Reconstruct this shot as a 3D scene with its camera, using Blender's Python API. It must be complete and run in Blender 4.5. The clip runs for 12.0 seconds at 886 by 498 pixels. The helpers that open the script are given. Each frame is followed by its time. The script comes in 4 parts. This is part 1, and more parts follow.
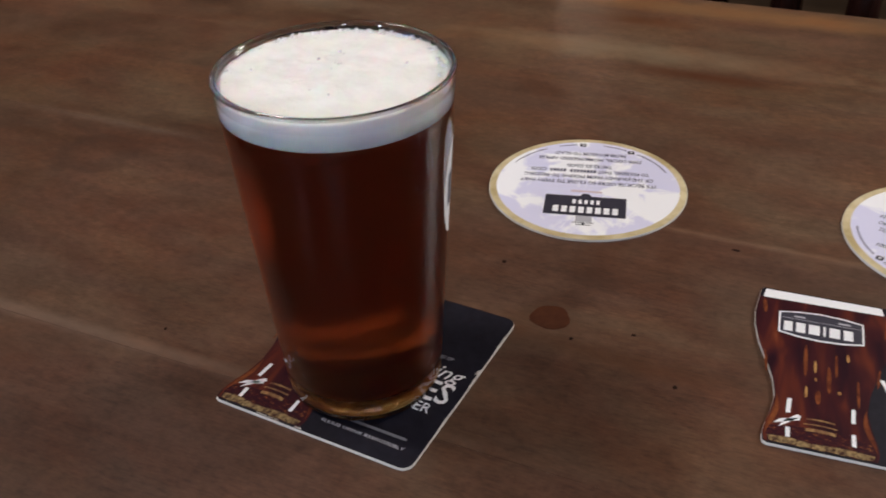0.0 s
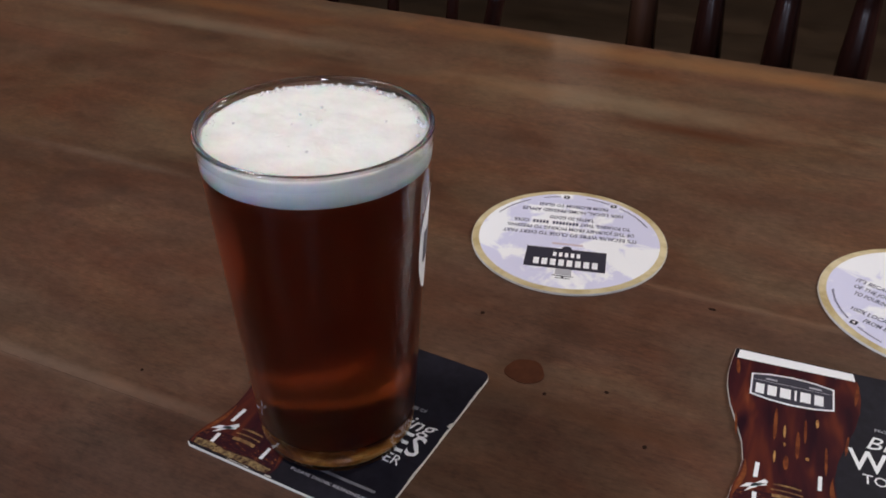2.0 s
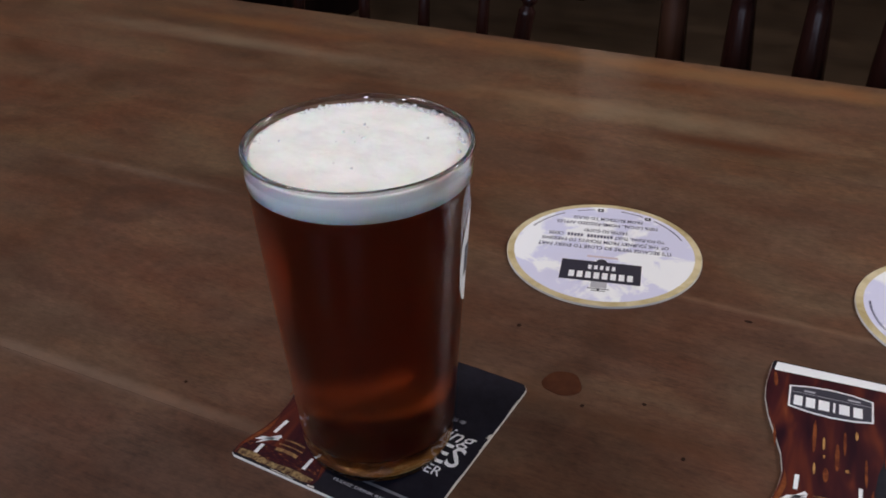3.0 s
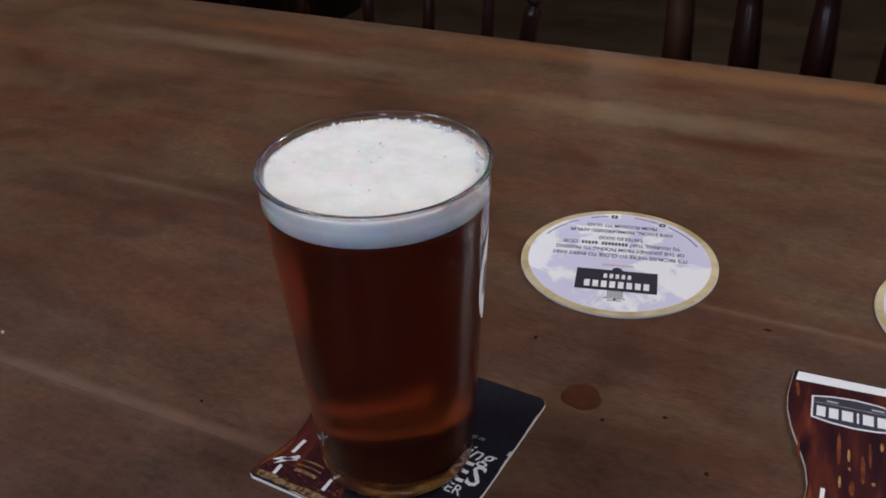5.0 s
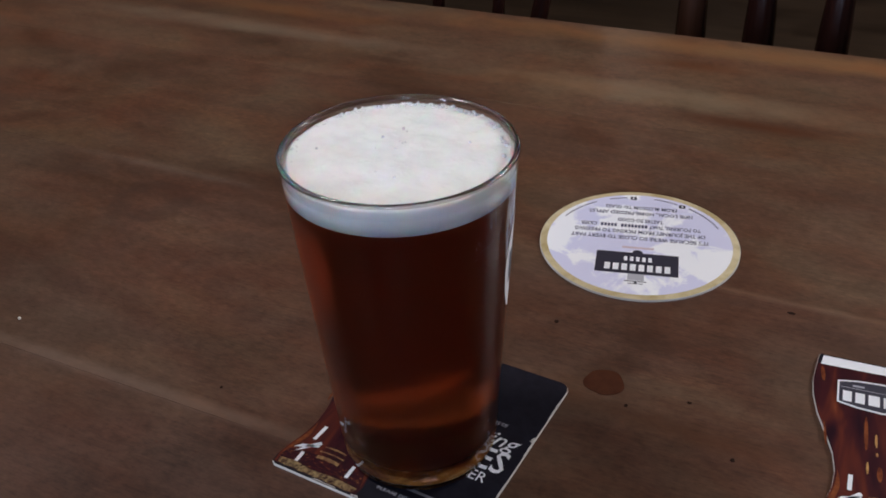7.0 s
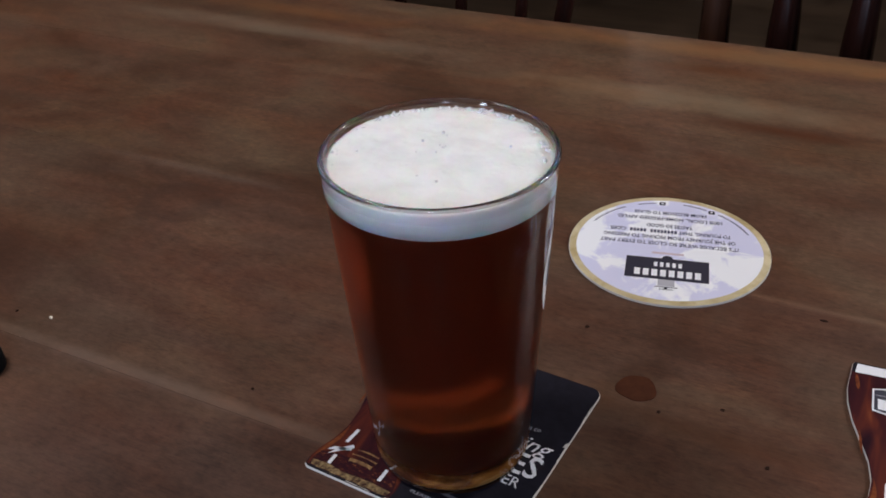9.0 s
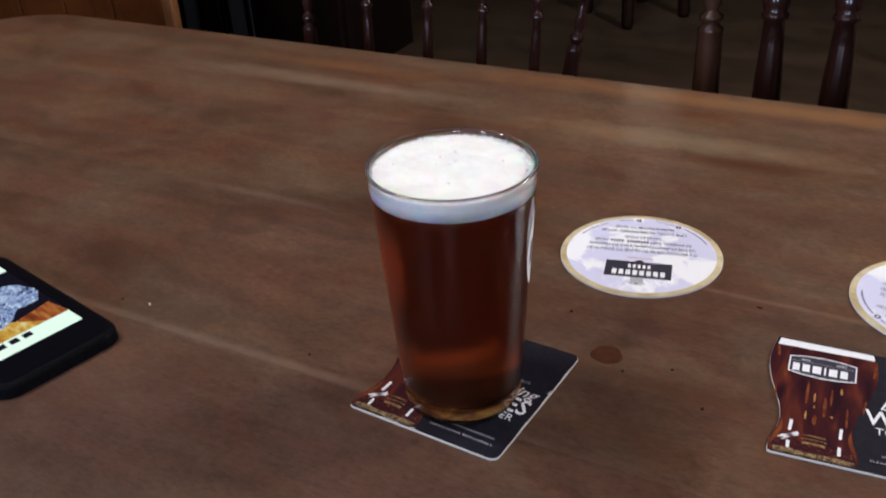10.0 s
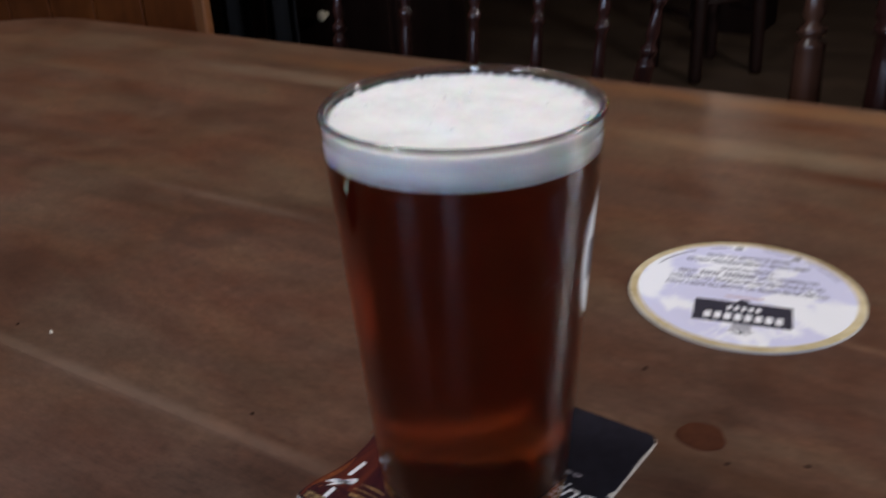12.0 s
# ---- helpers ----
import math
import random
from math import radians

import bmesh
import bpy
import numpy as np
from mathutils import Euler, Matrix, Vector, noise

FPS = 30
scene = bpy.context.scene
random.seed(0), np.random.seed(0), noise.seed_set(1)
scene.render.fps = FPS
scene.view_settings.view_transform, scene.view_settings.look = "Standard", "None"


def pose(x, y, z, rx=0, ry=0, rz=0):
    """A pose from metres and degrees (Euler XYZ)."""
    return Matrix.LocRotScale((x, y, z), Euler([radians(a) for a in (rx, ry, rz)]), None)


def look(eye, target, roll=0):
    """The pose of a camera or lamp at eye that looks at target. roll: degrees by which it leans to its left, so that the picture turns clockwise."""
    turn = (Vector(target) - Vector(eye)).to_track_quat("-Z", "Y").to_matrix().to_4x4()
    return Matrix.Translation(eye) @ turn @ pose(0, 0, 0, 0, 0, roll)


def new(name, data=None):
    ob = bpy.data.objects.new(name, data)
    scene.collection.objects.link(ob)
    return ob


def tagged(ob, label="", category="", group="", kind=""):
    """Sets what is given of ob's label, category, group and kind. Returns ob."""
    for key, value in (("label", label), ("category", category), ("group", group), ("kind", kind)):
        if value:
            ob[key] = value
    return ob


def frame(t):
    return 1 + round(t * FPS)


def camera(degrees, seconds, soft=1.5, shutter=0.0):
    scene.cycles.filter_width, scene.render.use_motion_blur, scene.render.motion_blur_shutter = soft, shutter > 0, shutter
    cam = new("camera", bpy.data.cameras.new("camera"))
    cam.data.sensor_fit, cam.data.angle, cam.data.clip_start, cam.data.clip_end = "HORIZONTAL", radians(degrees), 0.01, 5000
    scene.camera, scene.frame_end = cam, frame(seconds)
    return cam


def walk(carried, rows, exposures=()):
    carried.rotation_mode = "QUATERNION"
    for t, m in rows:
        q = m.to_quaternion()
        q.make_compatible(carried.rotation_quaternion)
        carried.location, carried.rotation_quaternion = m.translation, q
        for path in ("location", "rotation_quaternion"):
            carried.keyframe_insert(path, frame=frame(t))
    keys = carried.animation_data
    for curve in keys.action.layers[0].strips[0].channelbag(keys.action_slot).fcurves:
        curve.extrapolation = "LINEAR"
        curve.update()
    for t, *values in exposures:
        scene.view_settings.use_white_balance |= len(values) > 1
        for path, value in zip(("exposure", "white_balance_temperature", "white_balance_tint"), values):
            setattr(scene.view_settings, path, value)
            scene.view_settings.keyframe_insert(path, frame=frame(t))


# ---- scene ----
# ---- camera and its walk ----
cam = camera(51.5, 12.0, 1.75, 0.5)
ROWS = [
    (0, 0.1632, -0.2661, 1.0293, 24.77, -34.55, -2.17),
    (0.2, 0.1626, -0.2655, 1.0289, 26.07, -34.84, -2.64),
    (0.5, 0.1591, -0.2648, 1.0269, 26.94, -35.44, -2.72),
    (0.8, 0.1650, -0.2690, 1.0331, 27.65, -35.31, -2.57),
    (1, 0.1659, -0.2686, 1.0385, 27.04, -34.72, -2.07),
    (1.2, 0.1663, -0.2666, 1.0378, 26.11, -34.24, -1.34),
    (1.5, 0.1675, -0.2628, 1.0366, 24.97, -33.28, -0.45),
    (2, 0.1700, -0.2613, 1.0395, 24.36, -32.58, 0.02),
    (2.5, 0.1708, -0.2632, 1.0427, 24.98, -31.97, -0.57),
    (3, 0.1670, -0.2681, 1.0433, 26.29, -31.79, -1.20),
    (5, 0.1584, -0.2623, 1.0489, 26.62, -32.09, -2.34),
    (5.5, 0.1451, -0.2486, 1.0426, 25.69, -32.79, -1.34),
    (6, 0.1461, -0.2536, 1.0472, 26.36, -33.61, -2.01),
    (6.5, 0.1460, -0.2586, 1.0467, 26.68, -33.50, -2.00),
    (7, 0.1488, -0.2595, 1.0497, 27.09, -33.56, -2.84),
    (9, 0.1395, -0.2635, 1.0504, 27.95, -33.35, -2.76),
    (9.2, 0.1503, -0.2771, 1.0597, 28.47, -33.75, -2.73),
    (9.5, 0.1795, -0.3309, 1.0835, 29.08, -33.51, -3.15),
    (9.8, 0.2034, -0.3601, 1.0894, 29.75, -31.36, -3.41),
    (10, 0.2059, -0.3741, 1.0937, 29.76, -30.01, -3.40),
    (10.3, 0.2097, -0.3687, 1.0876, 29.97, -28.01, -3.42),
    (10.5, 0.2031, -0.3382, 1.0371, 29.59, -26.31, -2.64),
    (10.6, 0.1983, -0.3254, 1.0132, 29.05, -25.49, -1.73),
    (10.8, 0.1913, -0.3152, 0.9951, 27.55, -23.22, 0.57),
    (11, 0.1892, -0.3139, 1.0011, 26.91, -21.29, 1.65),
    (11.2, 0.1865, -0.3155, 1.0037, 27.21, -20.32, 1.42),
    (11.5, 0.1757, -0.2916, 1.0014, 29.34, -21.22, 0.81),
    (11.7, 0.1643, -0.2625, 0.9947, 31.06, -22.60, -0.25),
    (11.85, 0.1540, -0.2457, 0.9879, 32.00, -24.25, -1.41),
    (12, 0.1432, -0.2321, 0.9806, 33.29, -25.89, -2.72),
]
walk(cam, [(t, pose(x, y, z, 90 + pitch, 0, yaw) @ pose(0, 0, 0, 0, 0, roll)) for t, x, y, z, yaw, pitch, roll in ROWS],
     [(0, 0.14, 6320, 10), (1, 0.18, 6270, 10), (1.5, 0.08, 6200, 10), (2, 0.05, 6120, 10), (3, -0.02, 5990, 10), (5, -0.10, 5840, 10), (7, -0.10, 5840, 10), (9, -0.02, 5850, 10), (9.4, 0.18, 5860, 10), (10, 0.38, 5930, 10),
      (11, 0.40, 5860, 10), (11.6, 0.22, 5850, 10), (12, 0.08, 5840, 10)])

# ---- light ----
TOP = 0.75          # height of the table top
world = bpy.data.worlds.new("world")
world.use_nodes = True
scene.world = world
sky = world.node_tree.nodes.new("ShaderNodeTexSky")
sky.sky_type, sky.sun_disc = "NISHITA", False
sky.sun_elevation, sky.sun_rotation = radians(35), radians(200)
world.node_tree.links.new(sky.outputs[0], world.node_tree.nodes["Background"].inputs[0])
world.node_tree.nodes["Background"].inputs[1].default_value = 0.1


def area_lamp(name, eye, target, w, h, watts, colour):
    data = bpy.data.lights.new(name, "AREA")
    data.shape, data.size, data.size_y, data.energy, data.color = "RECTANGLE", w, h, watts, colour
    ob = new(name, data)
    ob.matrix_world = look(eye, target)
    return ob


# daylight through the two windows behind the walker
area_lamp("window_daylight", (-0.85, -2.46, 1.38), (-0.60, 0.0, 1.15), 0.24, 0.84, 22, (0.70, 0.80, 1.0))
area_lamp("window_daylight", (0.86, -2.46, 1.52), (0.60, 0.0, 1.15), 0.34, 0.60, 25, (0.70, 0.80, 1.0))

# ---- materials ----


def material(name, colour, rough=0.5, metal=0.0, **extra):
    m = bpy.data.materials.new(name)
    m.use_nodes = True
    b = m.node_tree.nodes["Principled BSDF"]
    b.inputs["Base Color"].default_value = (*colour, 1)
    b.inputs["Roughness"].default_value = rough
    b.inputs["Metallic"].default_value = metal
    for key, value in extra.items():
        b.inputs[key.replace("_", " ")].default_value = value
    return m


def nodes(m):
    t = m.node_tree
    return t, t.nodes, t.links, t.nodes["Principled BSDF"]


def coords(m, scale=(1, 1, 1), turn=(0, 0, 0)):
    t, n, l, b = nodes(m)
    co = n.new("ShaderNodeTexCoord")
    mp = n.new("ShaderNodeMapping")
    mp.inputs["Scale"].default_value = scale
    mp.inputs["Rotation"].default_value = turn
    l.new(co.outputs["Object"], mp.inputs[0])
    return mp.outputs[0]


def noise_tex(m, vec, scale, detail=4.0, rough=0.55, distort=0.0):
    t, n, l, b = nodes(m)
    x = n.new("ShaderNodeTexNoise")
    x.inputs["Scale"].default_value, x.inputs["Detail"].default_value = scale, detail
    x.inputs["Roughness"].default_value, x.inputs["Distortion"].default_value = rough, distort
    l.new(vec, x.inputs["Vector"])
    return x.outputs["Fac"]


def ramp(m, fac, stops):
    t, n, l, b = nodes(m)
    r = n.new("ShaderNodeValToRGB")
    e = r.color_ramp.elements
    while len(e) < len(stops):
        e.new(0.5)
    for k, (p, c) in zip(e, stops):
        k.position, k.color = p, (*c, 1)
    l.new(fac, r.inputs[0])
    return r.outputs[0]


def mix(m, fac, a, b_, kind="MIX"):
    t, n, l, b = nodes(m)
    x = n.new("ShaderNodeMix")
    x.data_type, x.blend_type = "RGBA", kind
    for value, slot in ((fac, x.inputs[0]), (a, x.inputs[6]), (b_, x.inputs[7])):
        if isinstance(value, (int, float)):
            slot.default_value = value
        elif isinstance(value, tuple):
            slot.default_value = (*value, 1)
        else:
            l.new(value, slot)
    return x.outputs[2]


def maths(m, op, a, c=0.0):
    t, n, l, b = nodes(m)
    x = n.new("ShaderNodeMath")
    x.operation = op
    for value, slot in ((a, x.inputs[0]), (c, x.inputs[1])):
        if isinstance(value, (int, float)):
            slot.default_value = value
        else:
            l.new(value, slot)
    return x.outputs[0]


def paint(m, colour=None, rough=None, height=None, strength=0.2, distance=0.001):
    t, n, l, b = nodes(m)
    if colour is not None:
        l.new(colour, b.inputs["Base Color"])
    if rough is not None:
        l.new(rough, b.inputs["Roughness"])
    if height is not None:
        k = n.new("ShaderNodeBump")
        k.inputs["Strength"].default_value, k.inputs["Distance"].default_value = strength, distance
        l.new(height, k.inputs["Height"])
        l.new(k.outputs[0], b.inputs["Normal"])
    return m


def wood(name, dark, light, rough=(0.3, 0.5), along="x", grain=1.0, strength=0.15, coat=0.0):
    """Varnished wood: long grain, broad colour drift, stains and scuffs."""
    m = material(name, light, 0.4)
    lengthwise = {"x": (1.2, 16, 16), "y": (16, 1.2, 16), "z": (16, 16, 1.2)}[along]
    v = coords(m, tuple(s * grain for s in lengthwise))
    broad_v = coords(m, tuple(s * 0.25 * grain for s in lengthwise))
    even = coords(m)
    fine = noise_tex(m, v, 9.0, 8, 0.62, 0.3)
    broad = noise_tex(m, broad_v, 2.2, 5, 0.6, 0.8)
    stain = noise_tex(m, even, 9.0, 5, 0.6, 0.4)
    mid = tuple((a + c) / 2 for a, c in zip(dark, light))
    c1 = ramp(m, broad, [(0.32, dark), (0.5, mid), (0.68, light)])
    c2 = ramp(m, fine, [(0.3, (0.74, 0.72, 0.70)), (0.55, (1, 1, 1)), (0.75, (1.10, 1.08, 1.05))])
    c3 = ramp(m, stain, [(0.34, (0.72, 0.68, 0.66)), (0.5, (1, 1, 1)), (0.68, (1.1, 1.1, 1.12))])
    c = mix(m, 1.0, mix(m, 0.8, c1, c2, "MULTIPLY"), c3, "MULTIPLY")
    r = maths(m, "ADD", maths(m, "MULTIPLY", stain, rough[1] - rough[0]), rough[0] + 0.0)
    paint(m, c, r, fine, strength, 0.0006)
    nodes(m)[3].inputs["Coat Weight"].default_value = coat
    nodes(m)[3].inputs["Coat Roughness"].default_value = 0.12
    return m


M_TABLE = wood("worn_table_wood", (0.080, 0.041, 0.028), (0.114, 0.062, 0.042), (0.26, 0.42), "x", 0.40, 0.06)
_t, _n, _l, _p = nodes(M_TABLE)
_p.inputs["Specular IOR Level"].default_value = 0.31
_p.inputs["Coat Weight"].default_value = 0.0
_p.inputs["Coat Roughness"].default_value = 0.10
_old = _p.inputs["Base Color"].links[0].from_socket
_blotch = noise_tex(M_TABLE, coords(M_TABLE, (5, 9, 9)), 1.8, 7, 0.62, 0.6)
_red = noise_tex(M_TABLE, coords(M_TABLE, (4, 26, 9)), 1.3, 5, 0.6, 0.4)
_worn = noise_tex(M_TABLE, coords(M_TABLE, (48, 80, 48)), 1.0, 7, 0.72)
_c = mix(M_TABLE, ramp(M_TABLE, _red, [(0.52, (0, 0, 0)), (0.72, (0.6, 0.6, 0.6))]), _old, (0.075, 0.029, 0.017))
_c = mix(M_TABLE, ramp(M_TABLE, _blotch, [(0.44, (0, 0, 0)), (0.72, (0.55, 0.55, 0.55))]), _c, (0.138, 0.094, 0.060))
_c = mix(M_TABLE, 0.55, _c, ramp(M_TABLE, _worn, [(0.30, (0.56, 0.54, 0.54)), (0.50, (1, 1, 1)), (0.70, (1.36, 1.34, 1.30))]), "MULTIPLY")
_mottle = noise_tex(M_TABLE, coords(M_TABLE, (170, 280, 200)), 1.0, 6, 0.72)
_c = mix(M_TABLE, 0.7, _c, ramp(M_TABLE, _mottle, [(0.32, (0.66, 0.63, 0.62)), (0.50, (1, 1, 1)), (0.68, (1.28, 1.27, 1.25))]), "MULTIPLY")
_pore = noise_tex(M_TABLE, coords(M_TABLE, (130, 900, 300)), 1.0, 5, 0.7)
_c = mix(M_TABLE, 0.7, _c, ramp(M_TABLE, _pore, [(0.32, (0.66, 0.64, 0.62)), (0.50, (1, 1, 1)), (0.70, (1.24, 1.23, 1.20))]), "MULTIPLY")


def table_mark(base, cx, cy, rx, ry, colour, weight, hollow=False):
    """A soft-edged stain or worn patch of its own shape in the table's finish."""
    sep = _n.new("ShaderNodeSeparateXYZ")
    _l.new(coords(M_TABLE), sep.inputs[0])
    wob = maths(M_TABLE, "MULTIPLY", maths(M_TABLE, "SUBTRACT", noise_tex(M_TABLE, coords(M_TABLE, (30, 60, 30)), 1.0, 5, 0.65), 0.5), 1.6)
    dx = maths(M_TABLE, "DIVIDE", maths(M_TABLE, "SUBTRACT", sep.outputs[0], cx), rx)
    dy = maths(M_TABLE, "DIVIDE", maths(M_TABLE, "SUBTRACT", sep.outputs[1], cy), ry)
    d = maths(M_TABLE, "ADD", maths(M_TABLE, "SQRT", maths(M_TABLE, "ADD", maths(M_TABLE, "MULTIPLY", dx, dx), maths(M_TABLE, "MULTIPLY", dy, dy))), wob)
    w3 = (weight,) * 3
    stops = [(0.30, tuple(0.35 * v for v in w3)), (0.80, w3), (1.0, (0, 0, 0))] if hollow else [(0.2, w3), (1.0, (0, 0, 0))]
    return mix(M_TABLE, ramp(M_TABLE, d, stops), base, colour)


_c = table_mark(_c, 0.000, 0.400, 0.230, 0.026, (0.185, 0.130, 0.088), 0.6)
_c = table_mark(_c, 0.060, 0.505, 0.420, 0.022, (0.200, 0.098, 0.042), 0.6)
_c = table_mark(_c, -0.400, 0.472, 0.150, 0.018, (0.170, 0.080, 0.036), 0.55)
_c = table_mark(_c, 0.084, 0.370, 0.070, 0.012, (0.075, 0.026, 0.013), 0.9)
_c = table_mark(_c, 0.011, 0.464, 0.060, 0.011, (0.080, 0.032, 0.015), 0.8)
_c = table_mark(_c, 0.110, 0.050, 0.110, 0.010, (0.080, 0.036, 0.018), 0.45)
_c = table_mark(_c, -0.290, 0.163, 0.110, 0.006, (0.150, 0.100, 0.074), 0.5)
_c = table_mark(_c, -0.400, 0.422, 0.240, 0.020, (0.175, 0.120, 0.088), 0.6)
_c = table_mark(_c, -0.262, 0.121, 0.034, 0.030, (0.040, 0.025, 0.020), 0.45, True)
_c = table_mark(_c, -0.170, -0.0225, 0.280, 0.0058, (0.165, 0.110, 0.082), 0.6)
_c = table_mark(_c, 0.160, 0.1645, 0.110, 0.0040, (0.170, 0.110, 0.075), 0.5)
_c = table_mark(_c, 0.085, 0.105, 0.030, 0.010, (0.050, 0.024, 0.016), 0.5)
_hue = noise_tex(M_TABLE, coords(M_TABLE, (8, 17, 9)), 1.4, 6, 0.6, 0.5)
_c = mix(M_TABLE, 0.6, _c, ramp(M_TABLE, _hue, [(0.34, (1.14, 0.89, 0.70)), (0.50, (0.98, 0.93, 0.85)), (0.64, (0.90, 0.96, 0.94))]), "MULTIPLY")
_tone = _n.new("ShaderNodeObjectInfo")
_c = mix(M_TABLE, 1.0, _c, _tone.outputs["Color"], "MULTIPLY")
_l.new(_c, _p.inputs["Base Color"])
M_CHAIR = wood("dark_chair_wood", (0.012, 0.0045, 0.004), (0.032, 0.0105, 0.008), (0.16, 0.28), "z", 1.0, 0.02, 0.0)
M_WORNCHAIR = wood("worn_chair_wood", (0.022, 0.008, 0.005), (0.085, 0.038, 0.022), (0.20, 0.32), "z", 1.0, 0.05, 0.0)
M_CREST = wood("dark_crest_wood", (0.008, 0.003, 0.003), (0.020, 0.007, 0.0065), (0.06, 0.11), "x", 1.0, 0.0, 0.0)
nodes(M_CREST)[3].inputs["Specular IOR Level"].default_value = 0.36
# paler red-brown than M_CREST; the rail's dim reflection is put into this colour
M_SHEENCREST = wood("sheen_red_brown_crest", (0.040, 0.016, 0.014), (0.080, 0.032, 0.027), (0.10, 0.17), "x", 1.0, 0.0, 0.0)
nodes(M_SHEENCREST)[3].inputs["Specular IOR Level"].default_value = 0.36
M_PANEL = wood("panel_wood", (0.066, 0.018, 0.004), (0.115, 0.034, 0.007), (0.35, 0.5), "z", 0.6, 0.1)
M_TRIM = wood("trim_wood", (0.11, 0.042, 0.013), (0.16, 0.062, 0.020), (0.35, 0.5), "z", 0.8, 0.1)
nodes(M_PANEL)[3].inputs["Specular IOR Level"].default_value = 0.2
M_FLOOR = wood("floor_wood", (0.048, 0.031, 0.019), (0.084, 0.055, 0.034), (0.4, 0.6), "x", 0.6, 0.1)
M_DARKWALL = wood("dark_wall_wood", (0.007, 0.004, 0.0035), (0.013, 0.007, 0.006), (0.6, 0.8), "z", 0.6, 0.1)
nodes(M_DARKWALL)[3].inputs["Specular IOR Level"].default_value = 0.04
M_NAVY = material("navy_cloth", (0.012, 0.018, 0.032), 0.8)
paint(M_NAVY, ramp(M_NAVY, noise_tex(M_NAVY, coords(M_NAVY, (30, 30, 2)), 3.0), [(0.3, (0.004, 0.006, 0.010)), (0.7, (0.008, 0.012, 0.020))]))


def plaster(name, colour):
    m = material(name, colour, 0.8)
    s = noise_tex(m, coords(m), 2.5, 6)
    f = noise_tex(m, coords(m), 90.0, 3)
    paint(m, ramp(m, s, [(0.3, tuple(c * 0.88 for c in colour)), (0.7, colour)]), None, f, 0.15, 0.002)
    return m


M_WALL = wood("wall_boarding", (0.045, 0.026, 0.018), (0.08, 0.045, 0.030), (0.5, 0.7), "z", 0.5, 0.1)
M_CEIL = plaster("ceiling_paint", (0.16, 0.12, 0.085))
M_CREAM = plaster("cream_paint", (0.55, 0.50, 0.38))
M_STOOL = wood("stool_wood", (0.009, 0.004, 0.003), (0.020, 0.008, 0.006), (0.45, 0.65), "z", 0.8, 0.05)
nodes(M_STOOL)[3].inputs["Specular IOR Level"].default_value = 0.15
M_WHITE = material("white_print", (0.80, 0.81, 0.83), 0.5)
M_GREYPRINT = material("grey_print", (0.42, 0.42, 0.46), 0.5)
M_DIMPRINT = material("dim_print", (0.16, 0.16, 0.18), 0.5)
M_ROSE = material("pale_rose_print", (0.62, 0.50, 0.55), 0.5)
M_INK = material("dark_ink", (0.030, 0.028, 0.045), 0.45)
M_TEXT = material("text_ink", (0.07, 0.07, 0.13), 0.5)
M_EDGE = plaster("board_edge", (0.62, 0.58, 0.52))


def card(name, a, b_, scale, rough=0.42):
    m = material(name, a, rough)
    paint(m, ramp(m, noise_tex(m, coords(m), scale, 5, 0.6, 0.5), [(0.35, a), (0.65, b_)]), None,
          noise_tex(m, coords(m), 900, 3), 0.05, 0.0003)
    return m


M_BLACKCARD = card("black_card", (0.007, 0.006, 0.011), (0.012, 0.011, 0.018), 160, 0.55)
nodes(M_BLACKCARD)[3].inputs["Specular IOR Level"].default_value = 0.15
M_GOLD = card("gold_border", (0.40, 0.31, 0.14), (0.66, 0.57, 0.36), 45, 0.35)
M_PALE = card("pale_sky_print", (0.65, 0.65, 0.83), (0.86, 0.87, 0.90), 34)
for _k, _pos in zip([n for n in nodes(M_PALE)[1] if n.bl_idname == "ShaderNodeValToRGB"][0].color_ramp.elements, (0.47, 0.53)):
    _k.position = _pos
M_ALE = material("ale_print", (0.10, 0.02, 0.01), 0.38)
_s = noise_tex(M_ALE, coords(M_ALE, (120, 24, 1)), 1.0, 2, 0.5, 0.5)
paint(M_ALE, ramp(M_ALE, _s, [(0.34, (0.018, 0.004, 0.009)), (0.52, (0.046, 0.009, 0.011)), (0.66, (0.105, 0.022, 0.012)), (0.78, (0.20, 0.055, 0.022))]))
M_AMBER = material("amber_print", (0.1, 0.04, 0.01), 0.4)
paint(M_AMBER, ramp(M_AMBER, noise_tex(M_AMBER, coords(M_AMBER, (300, 700, 1)), 1.0, 4, 0.7), [(0.46, (0.026, 0.005, 0.011)), (0.58, (0.055, 0.010, 0.010)), (0.68, (0.30, 0.13, 0.04)), (0.76, (0.60, 0.46, 0.24))]))
M_GLINT = card("amber_glint_print", (0.09, 0.030, 0.012), (0.34, 0.20, 0.075), 260, 0.4)
M_FLAME = card("flame_print", (0.085, 0.018, 0.009), (0.22, 0.066, 0.020), 220, 0.4)
M_SPECKLE = card("gold_speckle_print", (0.040, 0.012, 0.010), (0.34, 0.24, 0.11), 560, 0.4)
M_GOLDGLINT = card("gold_glint_print", (0.20, 0.070, 0.018), (0.56, 0.32, 0.10), 420, 0.4)
for _m in (M_AMBER, M_ALE, M_FLAME, M_SPECKLE):
    nodes(_m)[3].inputs["Specular IOR Level"].default_value = 0.15
M_STAIN = card("dried_spill", (0.048, 0.016, 0.008), (0.066, 0.023, 0.011), 160, 0.5)
nodes(M_STAIN)[3].inputs["Specular IOR Level"].default_value = 0.08
M_SPECK = material("dark_speck", (0.030, 0.015, 0.010), 0.7, 0.0, Specular_IOR_Level=0.1)
M_CRUMB = material("pale_crumb", (0.6, 0.55, 0.45), 0.7)

